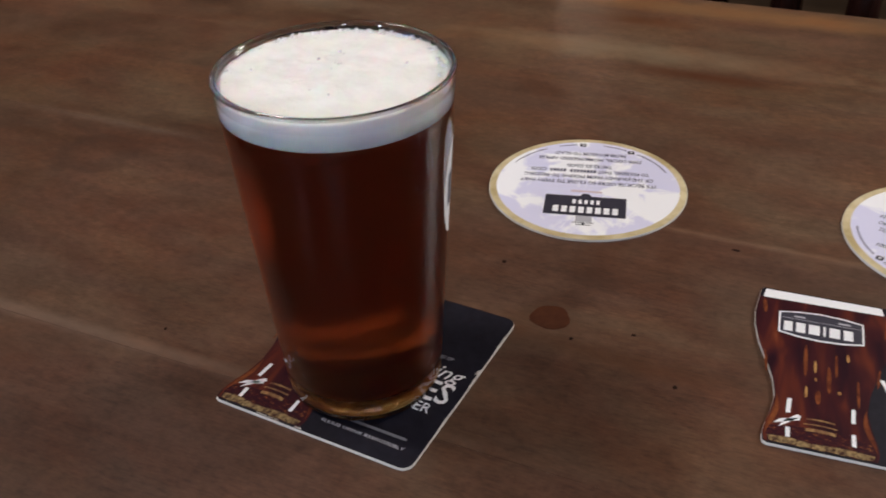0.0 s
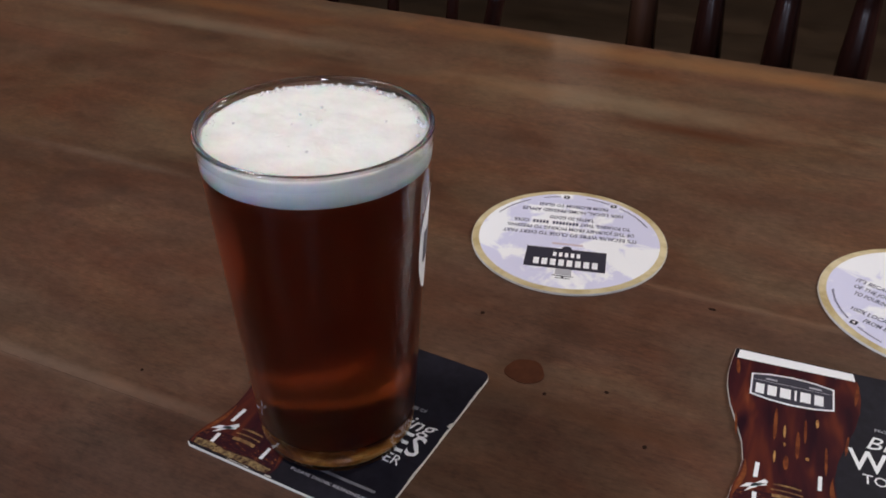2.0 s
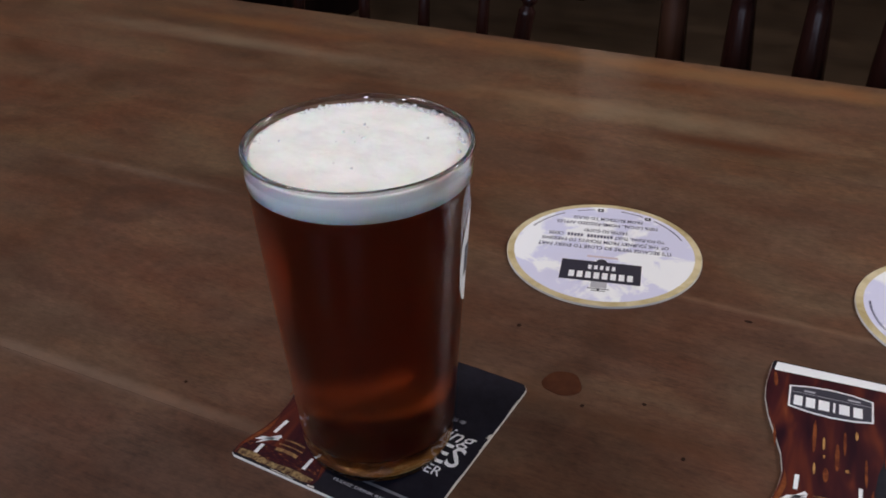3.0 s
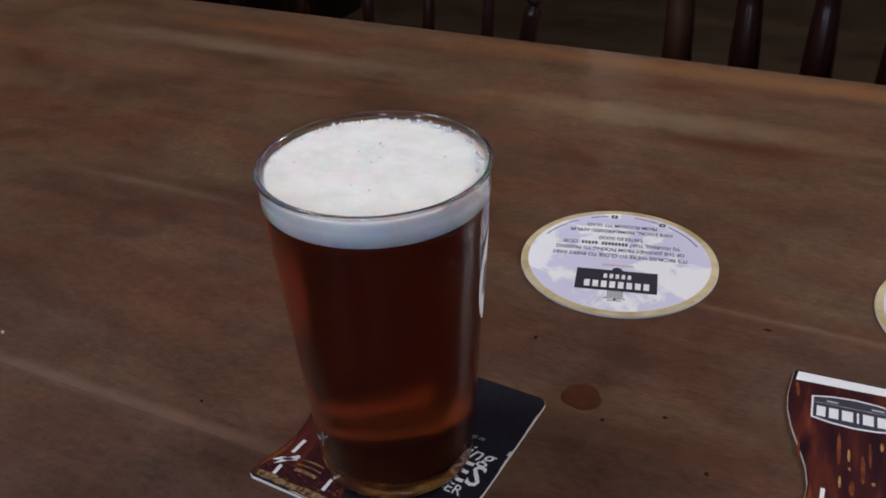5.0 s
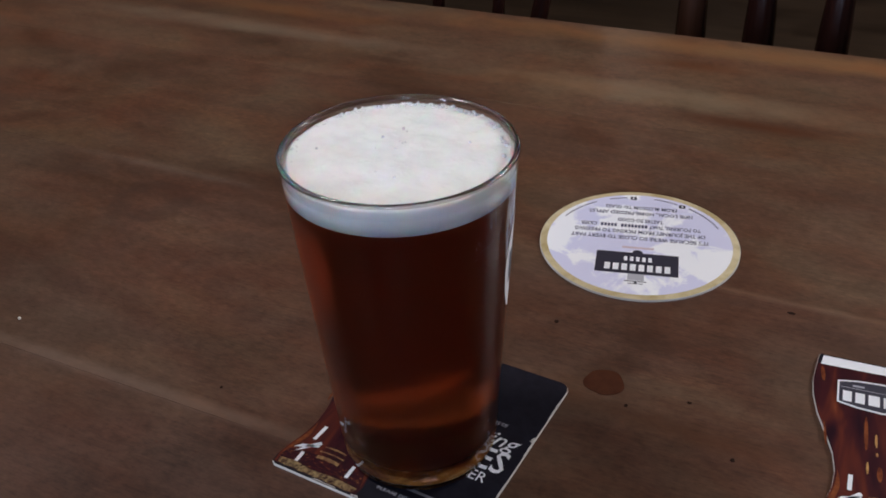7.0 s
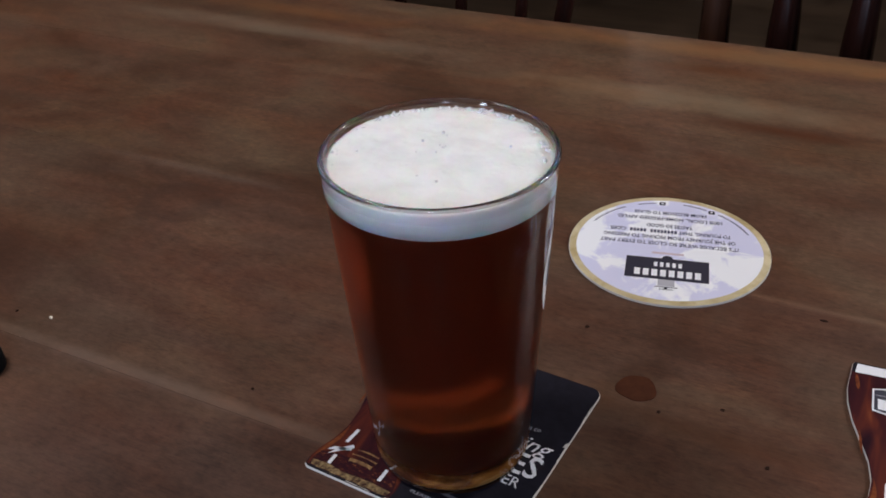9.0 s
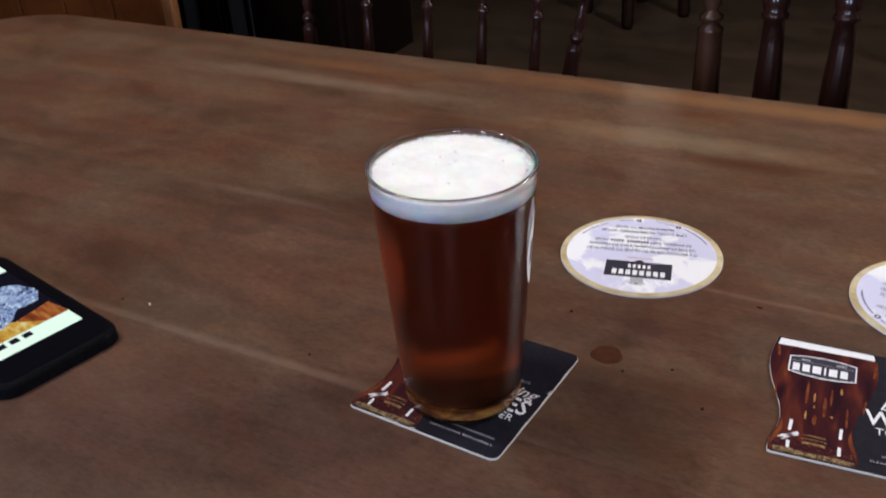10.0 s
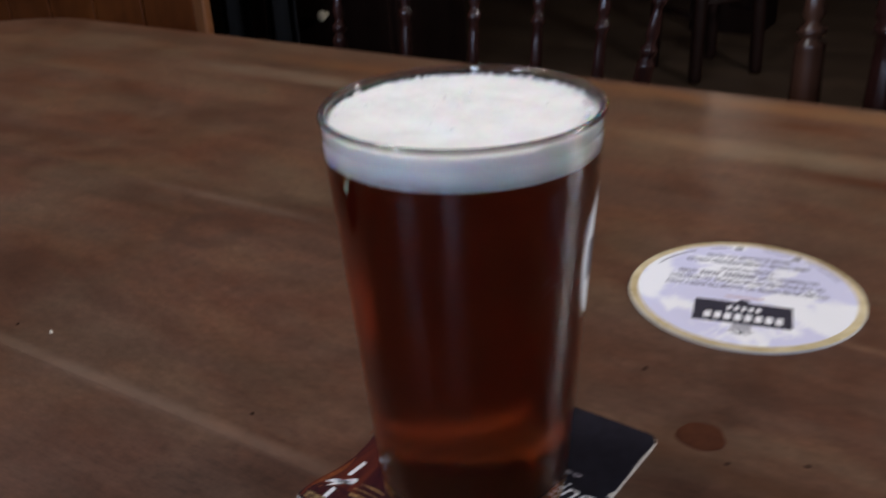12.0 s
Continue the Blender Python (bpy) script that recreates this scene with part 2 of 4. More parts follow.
M_GLASS = material("clear_glass", (0.96, 0.97, 0.97), 0.0, 0.0, Transmission_Weight=1.0, IOR=1.52)
# lip glass tinted dark, painting in the dim room its edge would refract
M_GLASSRIM = material("dark_tinted_glass_lip", (0.42, 0.39, 0.38), 0.0, 0.0, Transmission_Weight=1.0, IOR=1.52)
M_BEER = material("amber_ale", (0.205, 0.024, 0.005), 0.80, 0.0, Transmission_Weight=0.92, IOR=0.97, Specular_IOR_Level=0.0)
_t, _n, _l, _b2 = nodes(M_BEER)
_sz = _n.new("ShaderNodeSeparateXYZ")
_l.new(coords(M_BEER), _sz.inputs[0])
# paler orange towards the bottom: light glowing through the ale, put into its colour
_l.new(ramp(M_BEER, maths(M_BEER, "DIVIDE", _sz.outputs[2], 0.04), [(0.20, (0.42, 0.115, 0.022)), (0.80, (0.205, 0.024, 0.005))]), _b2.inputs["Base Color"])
# amber with bright flecks: the glow and glints of the glass foot, painted
M_FOOTGLOW = material("painted_foot_glow", (0.45, 0.20, 0.04), 0.24, 0.35)
_a = noise_tex(M_FOOTGLOW, coords(M_FOOTGLOW, (60, 60, 130)), 1.0, 3, 0.55, 0.6)
paint(M_FOOTGLOW, ramp(M_FOOTGLOW, _a, [(0.36, (0.13, 0.038, 0.007)), (0.50, (0.30, 0.105, 0.017)), (0.62, (0.52, 0.22, 0.036)), (0.72, (0.95, 0.66, 0.28))]), None,
      noise_tex(M_FOOTGLOW, coords(M_FOOTGLOW, (120, 120, 160)), 1.0, 2, 0.5), 0.8, 0.004)
M_FOAM = material("ale_foam", (0.90, 0.91, 0.90), 0.55, 0.0, Subsurface_Weight=0.35, Subsurface_Scale=0.004)
_v = coords(M_FOAM)
_f = noise_tex(M_FOAM, _v, 420, 4, 0.65)
_b = noise_tex(M_FOAM, _v, 70, 4, 0.6)
paint(M_FOAM, ramp(M_FOAM, _b, [(0.3, (0.82, 0.83, 0.82)), (0.6, (0.92, 0.93, 0.92))]), None,
      maths(M_FOAM, "ADD", _f, maths(M_FOAM, "MULTIPLY", _b, 2.0)), 0.42, 0.0008)
M_BUBBLE = material("foam_bubble", (0.74, 0.73, 0.74), 0.25)
M_RUBBER = card("black_rubber", (0.003, 0.003, 0.004), (0.006, 0.006, 0.007), 300, 0.5)
nodes(M_RUBBER)[3].inputs["Specular IOR Level"].default_value = 0.02
M_SCREENGLASS = material("dark_screen_glass", (0.003, 0.003, 0.005), 0.06, 0.0, Specular_IOR_Level=0.25)


def glow(name, colour, power):
    m = material(name, tuple(c * 0.05 for c in colour), 0.3)
    b = nodes(m)[3]
    b.inputs["Specular IOR Level"].default_value = 0.2
    b.inputs["Emission Color"].default_value = (*colour, 1)
    b.inputs["Emission Strength"].default_value = power
    return m


M_LIT_WHITE = glow("lit_white", (0.72, 0.86, 0.68), 0.85)
M_LIT_GOLD = glow("lit_gold", (0.75, 0.42, 0.06), 0.6)
_g = ramp(M_LIT_GOLD, noise_tex(M_LIT_GOLD, coords(M_LIT_GOLD, (60, 200, 1)), 1.0, 4), [(0.3, (0.35, 0.08, 0.01)), (0.5, (0.65, 0.38, 0.05)), (0.68, (0.9, 0.8, 0.35))])
M_LIT_GOLD.node_tree.links.new(_g, nodes(M_LIT_GOLD)[3].inputs["Emission Color"])
M_LIT_RED = glow("lit_red", (0.45, 0.10, 0.03), 0.5)
_g = ramp(M_LIT_RED, noise_tex(M_LIT_RED, coords(M_LIT_RED, (40, 260, 1)), 1.0, 4), [(0.3, (0.10, 0.015, 0.005)), (0.5, (0.42, 0.10, 0.02)), (0.7, (0.70, 0.32, 0.08))])
M_LIT_RED.node_tree.links.new(_g, nodes(M_LIT_RED)[3].inputs["Emission Color"])
M_LIT_NAVY = glow("lit_navy", (0.012, 0.012, 0.032), 0.2)
M_LIT_BLUE = glow("lit_pattern", (0.05, 0.06, 0.08), 0.85)
_g = ramp(M_LIT_BLUE, noise_tex(M_LIT_BLUE, coords(M_LIT_BLUE), 190.0, 4, 0.6, 2.0), [(0.42, (0.008, 0.012, 0.05)), (0.47, (0.30, 0.40, 0.66)), (0.53, (0.02, 0.04, 0.14)), (0.58, (0.70, 0.80, 0.86)), (0.68, (0.10, 0.16, 0.34))])
M_LIT_BLUE.node_tree.links.new(_g, nodes(M_LIT_BLUE)[3].inputs["Emission Color"])
M_LAMP = glow("warm_lamp", (1.0, 0.62, 0.28), 14.0)

# ---- mesh helpers ----


def part(name, bm, mat, parent=None, label="", smooth=False):
    me = bpy.data.meshes.new(name)
    bm.to_mesh(me)
    bm.free()
    me.materials.append(mat)
    if smooth:
        for p in me.polygons:
            p.use_smooth = True
    ob = new(name, me)
    if parent:
        ob.parent = parent
    if label:
        tagged(ob, label)
    return ob


def empty(name, m, label, category, group="", kind=""):
    ob = new(name)
    ob.empty_display_size = 0.02
    ob.matrix_world = m
    return tagged(ob, label, category, group, kind)


def box(x0, y0, z0, x1, y1, z1, bevel=0.0, seg=2):
    bm = bmesh.new()
    bmesh.ops.create_cube(bm, size=1)
    for v in bm.verts:
        v.co = Vector(((x0 + x1) / 2 + v.co.x * (x1 - x0), (y0 + y1) / 2 + v.co.y * (y1 - y0), (z0 + z1) / 2 + v.co.z * (z1 - z0)))
    if bevel:
        bmesh.ops.bevel(bm, geom=bm.edges[:], offset=bevel, segments=seg, affect="EDGES", profile=0.5)
    return bm


def slab(outline, z0, z1, bevel=0.0, seg=2):
    """A flat body with this outline (counter-clockwise) between two heights."""
    bm = bmesh.new()
    f = bm.faces.new([bm.verts.new((x, y, z0)) for x, y in outline])
    up = bmesh.ops.extrude_face_region(bm, geom=[f])["geom"]
    top = [v for v in up if isinstance(v, bmesh.types.BMVert)]
    for v in top:
        v.co.z = z1
    bmesh.ops.recalc_face_normals(bm, faces=bm.faces[:])
    if bevel:
        rim = [e for e in bm.edges if all(abs(v.co.z - z1) < 1e-7 for v in e.verts)]
        bmesh.ops.bevel(bm, geom=rim, offset=bevel, segments=seg, affect="EDGES", profile=0.5)
    return bm


def sheet(outline, z):
    bm = bmesh.new()
    bm.faces.new([bm.verts.new((x, y, z)) for x, y in outline])
    return bm


def rounded(x0, y0, x1, y1, r, n=6):
    pts = []
    for cx, cy, a in ((x1 - r, y0 + r, -90), (x1 - r, y1 - r, 0), (x0 + r, y1 - r, 90), (x0 + r, y0 + r, 180)):
        for i in range(n + 1):
            k = radians(a + 90 * i / n)
            pts.append((cx + r * math.cos(k), cy + r * math.sin(k)))
    return pts


def ring_points(r, n=96, cx=0.0, cy=0.0):
    return [(cx + r * math.cos(2 * math.pi * i / n), cy + r * math.sin(2 * math.pi * i / n)) for i in range(n)]


def lathe(profile, n=48, close=False):
    """A turned body: (radius, height) pairs about z; ends of radius 0 are closed to a point."""
    bm = bmesh.new()
    rings = []
    for r, z in profile:
        if r < 1e-6:
            rings.append([bm.verts.new((0, 0, z))])
        else:
            rings.append([bm.verts.new((r * math.cos(2 * math.pi * i / n), r * math.sin(2 * math.pi * i / n), z)) for i in range(n)])
    pairs = list(zip(rings, rings[1:])) + ([(rings[-1], rings[0])] if close else [])
    for a, b in pairs:
        for i in range(n):
            j = (i + 1) % n
            if len(a) == 1:
                bm.faces.new((a[0], b[j], b[i]))
            elif len(b) == 1:
                bm.faces.new((a[i], a[j], b[0]))
            else:
                bm.faces.new((a[i], a[j], b[j], b[i]))
    bmesh.ops.recalc_face_normals(bm, faces=bm.faces[:])
    return bm


def aim(a, b):
    """The pose of a turned body that runs from a to b along its z."""
    a, b = Vector(a), Vector(b)
    return Matrix.Translation(a) @ (b - a).to_track_quat("Z", "Y").to_matrix().to_4x4()


def words(text, size, x, y, z, mat, parent, name="lettering", align="CENTER", bold=0.0, width=None, lean=0.0):
    data = bpy.data.curves.new(name, "FONT")
    data.body, data.size, data.align_x, data.align_y = text, size, align, "BOTTOM_BASELINE"
    data.offset, data.resolution_u, data.shear = bold, 2, lean
    tmp = bpy.data.objects.new(name, data)
    scene.collection.objects.link(tmp)
    bpy.context.view_layer.update()
    me = bpy.data.meshes.new_from_object(tmp.evaluated_get(bpy.context.evaluated_depsgraph_get()))
    bpy.data.objects.remove(tmp)
    xs = [v.co.x for v in me.vertices]
    k = width / (max(xs) - min(xs)) if width else 1.0
    for v in me.vertices:
        v.co = Vector((x + v.co.x * k, y + v.co.y, z))
    me.materials.clear()
    me.materials.append(mat)
    ob = new(name, me)
    ob.parent = parent
    return ob


def bars(rects, z, mat, parent, name="print_bar"):
    bm = bmesh.new()
    for x0, y0, x1, y1 in rects:
        bm.faces.new([bm.verts.new(p) for p in ((x0, y0, z), (x1, y0, z), (x1, y1, z), (x0, y1, z))])
    return part(name, bm, mat, parent)


# ---- the room ----
X0, X1, Y0, Y1, H = -3.2, 3.0, -2.5, 5.0, 2.6
tagged(part("floor", box(X0, Y0, -0.1, X1, Y1, 0.0), M_FLOOR), "worn dark brown wooden pub floor", "floor", kind="structure")
tagged(part("ceiling", box(X0, Y0, H, X1, Y1, H + 0.1), M_CEIL), "plain dark brown painted ceiling", "ceiling", kind="structure")
tagged(part("wall_west", box(X0 - 0.15, Y0, 0, X0, Y1, H), M_WALL), "plain dark wood-lined side wall", "wall", kind="structure")
tagged(part("wall_east", box(X1, Y0, 0, X1 + 0.15, Y1, H), M_WALL), "plain dark wood-lined side wall", "wall", kind="structure")
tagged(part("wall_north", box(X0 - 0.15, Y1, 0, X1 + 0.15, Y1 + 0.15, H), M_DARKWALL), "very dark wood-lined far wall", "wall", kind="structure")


def wall_with_windows():
    wall = tagged(new("wall_south"), "dark wood-lined wall with two window openings", "wall", kind="structure")
    cuts = [(-1.02, -0.68), (0.68, 1.04)]
    z0, z1, y0, y1 = 0.98, 1.86, Y0 - 0.15, Y0
    part("wall_below", box(X0 - 0.15, y0, 0, X1 + 0.15, y1, z0), M_WALL, wall)
    part("wall_above", box(X0 - 0.15, y0, z1, X1 + 0.15, y1, H), M_WALL, wall)
    edges = [X0 - 0.15] + [v for c in cuts for v in c] + [X1 + 0.15]
    for a, b in zip(edges[::2], edges[1::2]):
        part("wall_pier", box(a, y0, z0, b, y1, z1), M_WALL, wall)


wall_with_windows()


def panelling():
    """Boarded partition behind the table, with a pale corner strip."""
    xs, y = -1.245, 1.07
    wall = tagged(new("wall_partition"), "orange-brown wooden boarded partition with grooved joints", "wall", kind="structure")
    part("backing", box(X0, y + 0.012, 0, xs - 0.02, y + 0.03, 1.5), M_PANEL, wall)
    for i in range(12):
        x1 = xs - 0.032 - i * 0.156
        part("board", box(x1 - 0.151, y, 0.0, x1, y + 0.013, 1.5, 0.004, 2), M_PANEL, wall)
    part("corner_strip", box(xs - 0.030, y - 0.006, 0, xs, y + 0.016, 1.5, 0.005, 3), M_TRIM, wall, "pale varnished corner strip")


panelling()

# ---- the table ----
Z = TOP


# each board's brown, darker near and paler far to paint the light falloff
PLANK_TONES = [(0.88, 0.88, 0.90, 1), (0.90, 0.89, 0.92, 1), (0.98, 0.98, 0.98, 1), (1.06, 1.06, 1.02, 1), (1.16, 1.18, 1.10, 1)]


def table():
    ob = empty("pub_table", pose(0, 0, 0), "large worn brown wooden pub table with scratched planked top", "table")
    x0, x1, y0, y1 = -1.02, 0.85, -0.45, 0.531
    joints = [y0, -0.234, -0.0255, 0.164, 0.345, y1]
    for k, (a, b) in enumerate(zip(joints, joints[1:])):
        a2, b2 = (a + 0.00004 if k else a), (b - 0.00004 if k < 4 else b)
        if k == 4:      # the plank with the rounded far corner
            r = 0.13
            out = [(x0, a2), (x1, a2), (x1, b2)] + [(x0 + r - r * math.sin(radians(q)), b2 - r + r * math.cos(radians(q))) for q in range(0, 91, 9)]
        else:
            out = [(x0, a2), (x1, a2), (x1, b2), (x0, b2)]
        bm = slab(out, Z - 0.032, Z, 0.0)
        rim = [e for e in bm.edges if all(abs(v.co.z - Z) < 1e-7 for v in e.verts)]
        far = [e for e in rim if k == 4 and all(v.co.y > a2 + 0.01 for v in e.verts)]
        near = [e for e in rim if e not in far]
        bmesh.ops.bevel(bm, geom=near, offset=0.00006, segments=1, affect="EDGES", profile=0.5)
        if far:
            far = [e for e in bm.edges if all(abs(v.co.z - Z) < 1e-7 and v.co.y > a2 + 0.01 for v in e.verts)]
            bmesh.ops.bevel(bm, geom=far, offset=0.004, segments=3, affect="EDGES", profile=0.5)
        plank = part("plank", bm, M_TABLE, ob)
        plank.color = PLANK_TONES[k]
    for xa, xb, ya, yb in ((x0 + 0.12, x1 - 0.1, -0.36, -0.335), (x0 + 0.12, x1 - 0.1, 0.40, 0.425)):
        part("apron", box(xa, ya, Z - 0.13, xb, yb, Z - 0.033, 0.002), M_TABLE, ob)
    for x in (x0 + 0.16, x1 - 0.14):
        for y in (-0.33, 0.40):
            bm = lathe([(0, 0), (0.024, 0), (0.03, 0.05), (0.024, 0.1), (0.036, 0.35), (0.026, 0.5), (0.04, 0.54), (0.04, 0.717), (0, 0.717)], 20)
            leg = part("leg", bm, M_TABLE, ob, smooth=True)
            leg.location = (x, y, 0)
    return ob


table()

# ---- beer mats ----


def mat_outline():
    """Half a pint-glass silhouette on one side, a straight-edged card on the other; the origin is the foot of the glass's axis."""
    left = [(-0.0222, 0.0008), (-0.0227, 0.0045), (-0.0217, 0.012), (-0.0196, 0.020), (-0.0187, 0.029), (-0.0200, 0.040), (-0.0235, 0.052), (-0.0272, 0.064), (-0.0295, 0.076), (-0.0300, 0.086), (-0.0290, 0.097), (-0.0282, 0.1045), (-0.0274, 0.1064)]
    r = 0.005
    right = []
    for cx, cy, a in ((0.0748 - r, r, -90), (0.0757 - r, 0.1049 - r, 0)):
        for i in range(6):
            k = radians(a + 18 * i)
            right.append((cx + r * math.cos(k), cy + r * math.sin(k)))
    return left, [(-0.0205, -0.0003)] + right + [(0.0270, 0.1050)]


def glass_picture(y):
    """Half-width of the printed glass at height y of the mat."""
    ys = [0.0, 0.006, 0.012, 0.020, 0.029, 0.040, 0.052, 0.064, 0.076, 0.086, 0.097, 0.106]
    ws = [0.0215, 0.0226, 0.0217, 0.0196, 0.0187, 0.0200, 0.0235, 0.0272, 0.0295, 0.0300, 0.0290, 0.0268]
    return float(np.interp(y, ys, ws))


def shaped_mat(m, label, worn=()):
    ob = empty("beer_mat", m, label, "beer mat", "beer mats on the table")
    left, right = mat_outline()
    out = right + list(reversed(left))
    t = 0.0014
    part("board", slab(out, 0.0, t - 0.0002, 0.0003, 2), M_EDGE, ob, "pale cardboard core")
    inner = [(x * 0.996 + 0.0001, 0.0003 + y * 0.995) for x, y in out]
    part("dark_face", slab(inner, t - 0.0002, t), M_BLACKCARD, ob, "black printed card face")
    ys = np.linspace(0.0012, 0.0985, 40)
    pic = [(glass_picture(y) - 0.0003, y) for y in ys] + [(-glass_picture(y) + 0.0002, y) for y in reversed(ys)]
    part("glass_picture", sheet(pic, t + 0.0001), M_ALE, ob, "printed picture of red-brown ale")
    head = [(-0.0270, 0.0984), (0.0275, 0.0984), (0.0265, 0.1040), (-0.0260, 0.1052)]
    part("head_picture", sheet(head, t + 0.00012), M_WHITE, ob, "printed white foam band")
    foot = [(glass_picture(y) * 0.93, y) for y in (0.0014, 0.006, 0.010)] + [(0.012, 0.0125), (-0.012, 0.0125)] + [(-glass_picture(y) * 0.93, y) for y in (0.010, 0.006, 0.0014)]
    part("foot_picture", sheet(foot, t + 0.00015), M_AMBER, ob, "printed amber glass foot")
    # glassy rings in the foot, gold specks along its edge, flame-coloured streaks above
    for w2, y, h2 in ((0.0058, 0.0112, 0.0018), (0.0064, 0.0150, 0.0007), (0.0056, 0.0180, 0.0009)):
        arc = [(w2 * q / 4, y - 0.0005 * (q / 4) ** 2) for q in range(-4, 5)]
        part("foot_ring", sheet(arc + [(x, v + h2) for x, v in reversed(arc)], t + 0.00018), M_GLINT, ob)
    edge = [(0.0195 * q / 5, 0.0010 + 0.0006 * (q % 2)) for q in range(-5, 6)]
    part("foot_edge", sheet(edge + [(0.0205, 0.0042), (0.010, 0.0050), (-0.004, 0.0040), (-0.0120, 0.0052), (-0.0205, 0.0044)], t + 0.00018), M_SPECKLE, ob, "printed gold specks along the foot")
    for sx, sy, sw, sh, m2 in ((-0.0025, 0.0480, 0.0011, 0.0085, M_GOLDGLINT), (0.0111, 0.0590, 0.0013, 0.0060, M_GOLDGLINT), (-0.0060, 0.0310, 0.0010, 0.0075, M_GOLDGLINT), (0.0074, 0.0365, 0.0016, 0.0022, M_GOLDGLINT),
                               (-0.0022, 0.0425, 0.0010, 0.0024, M_GOLDGLINT), (-0.0066, 0.0450, 0.0016, 0.0220, M_FLAME), (0.0032, 0.0360, 0.0018, 0.0180, M_FLAME), (-0.0012, 0.0280, 0.0022, 0.0090, M_FLAME), (0.0062, 0.0470, 0.0012, 0.0160, M_FLAME),
                               (-0.0252, 0.0860, 0.0018, 0.0110, M_FLAME), (-0.0226, 0.0430, 0.0011, 0.0150, M_FLAME), (0.0272, 0.0800, 0.0016, 0.0160, M_FLAME), (0.0228, 0.0450, 0.0013, 0.0130, M_FLAME), (0.0150, 0.0300, 0.0012, 0.0180, M_FLAME)):
        oval = [(sx + sw / 2 * math.cos(q * 0.5236), sy + sh / 2 + sh / 2 * math.sin(q * 0.5236)) for q in range(12)]
        lean = 0.10 * (1 if sx > 0 else -1) if abs(sx) > 0.02 else 0.0
        part("amber_glint", sheet([(x + lean * (y - sy), y) for x, y in oval], t + 0.00018), m2, ob)
    for side in (-1, 1):
        yy = np.linspace(0.005, 0.030, 9)
        rim = [(side * (glass_picture(y) - 0.0010), y) for y in yy]
        inner_rim = [(x - side * 0.0022 * math.sin(math.pi * (y - 0.005) / 0.025), y) for x, y in rim]
        part("warm_rim", sheet(rim + list(reversed(inner_rim)), t + 0.00018), M_FLAME, ob)
    # plaque with a pale border
    plaque = [(u - 0.0005, v + 0.0019) for u, v in ((-0.0187, 0.0712), (-0.010, 0.0692), (0.0, 0.0684), (0.010, 0.0692), (0.0187, 0.0712), (0.0187, 0.0868), (0.010, 0.0888), (0.0, 0.0896), (-0.010, 0.0888), (-0.0187, 0.0868))]
    part("plaque_border", sheet(plaque, t + 0.0002), M_WHITE, ob)
    small = [(x * 0.955, 0.0809 + (y - 0.0809) * 0.90) for x, y in plaque]
    part("plaque", sheet(small, t + 0.00028), M_INK, ob)
    bars([(-0.0180, 0.0842, 0.0170, 0.0845)], t + 0.00034, M_GREYPRINT, ob)
    bars([(-0.0125, 0.0857, -0.0075, 0.0869), (0.0070, 0.0857, 0.0125, 0.0869)], t + 0.00034, M_GREYPRINT, ob)
    # plain blocks in place of the name
    for x, w in ((-0.0168, 0.0047), (-0.0114, 0.0049), (-0.0058, 0.0056), (0.0006, 0.0018), (0.0032, 0.0054), (0.0094, 0.0048)):
        bars([(x, 0.0746, x + w - 0.0008, 0.0818)], t + 0.00036, M_WHITE, ob, "name_block")
    # bright glints beside the foot
    for pts in ([(-0.0138, 0.0195), (-0.0120, 0.0195), (-0.0116, 0.0285), (-0.0134, 0.0285)], [(-0.0134, 0.0052), (-0.0116, 0.0052), (-0.0118, 0.0110), (-0.0136, 0.0110)],
                [(-0.0185, 0.0118), (-0.0080, 0.0162), (-0.0082, 0.0176), (-0.0160, 0.0150)], [(-0.0165, 0.0100), (-0.0075, 0.0182), (-0.0090, 0.0196), (-0.0140, 0.0150)],
                [(0.0118, 0.0205), (0.0134, 0.0205), (0.0136, 0.0290), (0.0120, 0.0290)], [(0.0118, 0.0070), (0.0136, 0.0070), (0.0134, 0.0140), (0.0118, 0.0140)]):
        part("glint", sheet(pts, t + 0.0003), M_WHITE, ob)
    # pale board showing where the printed face is chipped along the edge
    for cx, cy, ln, wd, turn in worn:
        rnd = random.Random(int(cx * 1e5))
        c, q = math.cos(radians(turn)), math.sin(radians(turn))
        chip = [(ln * (u / 6 - 0.5), 0.0) for u in range(7)] + [(ln * (u / 6 - 0.5), wd * (0.35 + 0.65 * rnd.random())) for u in range(5, 0, -1)]
        part("worn_edge", sheet([(cx + c * u - q * v, cy + q * u + c * v) for u, v in chip], t + 0.00015), M_EDGE, ob)
    # lettering on the dark half
    z = t + 0.0002
    words("PROUD SPONSORS OF", 0.0030, 0.0480, 0.0655, z, M_GREYPRINT, ob, width=0.0260)
    words("Bringing", 0.0120, 0.0500, 0.0535, z, M_WHITE, ob, width=0.0400, lean=0.35)
    words("WALES", 0.0180, 0.0475, 0.0390, z, M_WHITE, ob, bold=0.0002, width=0.0470)
    words("TOGETHER", 0.0080, 0.0478, 0.0315, z, M_WHITE, ob, width=0.0370)
    bars([(0.0330, 0.0136, 0.0660, 0.0150)], z, M_DIMPRINT, ob, "small_print")
    words("PLEASE DRINK RESPONSIBLY", 0.0023, 0.0475, 0.0085, z, M_GREYPRINT, ob, width=0.0400)
    return ob


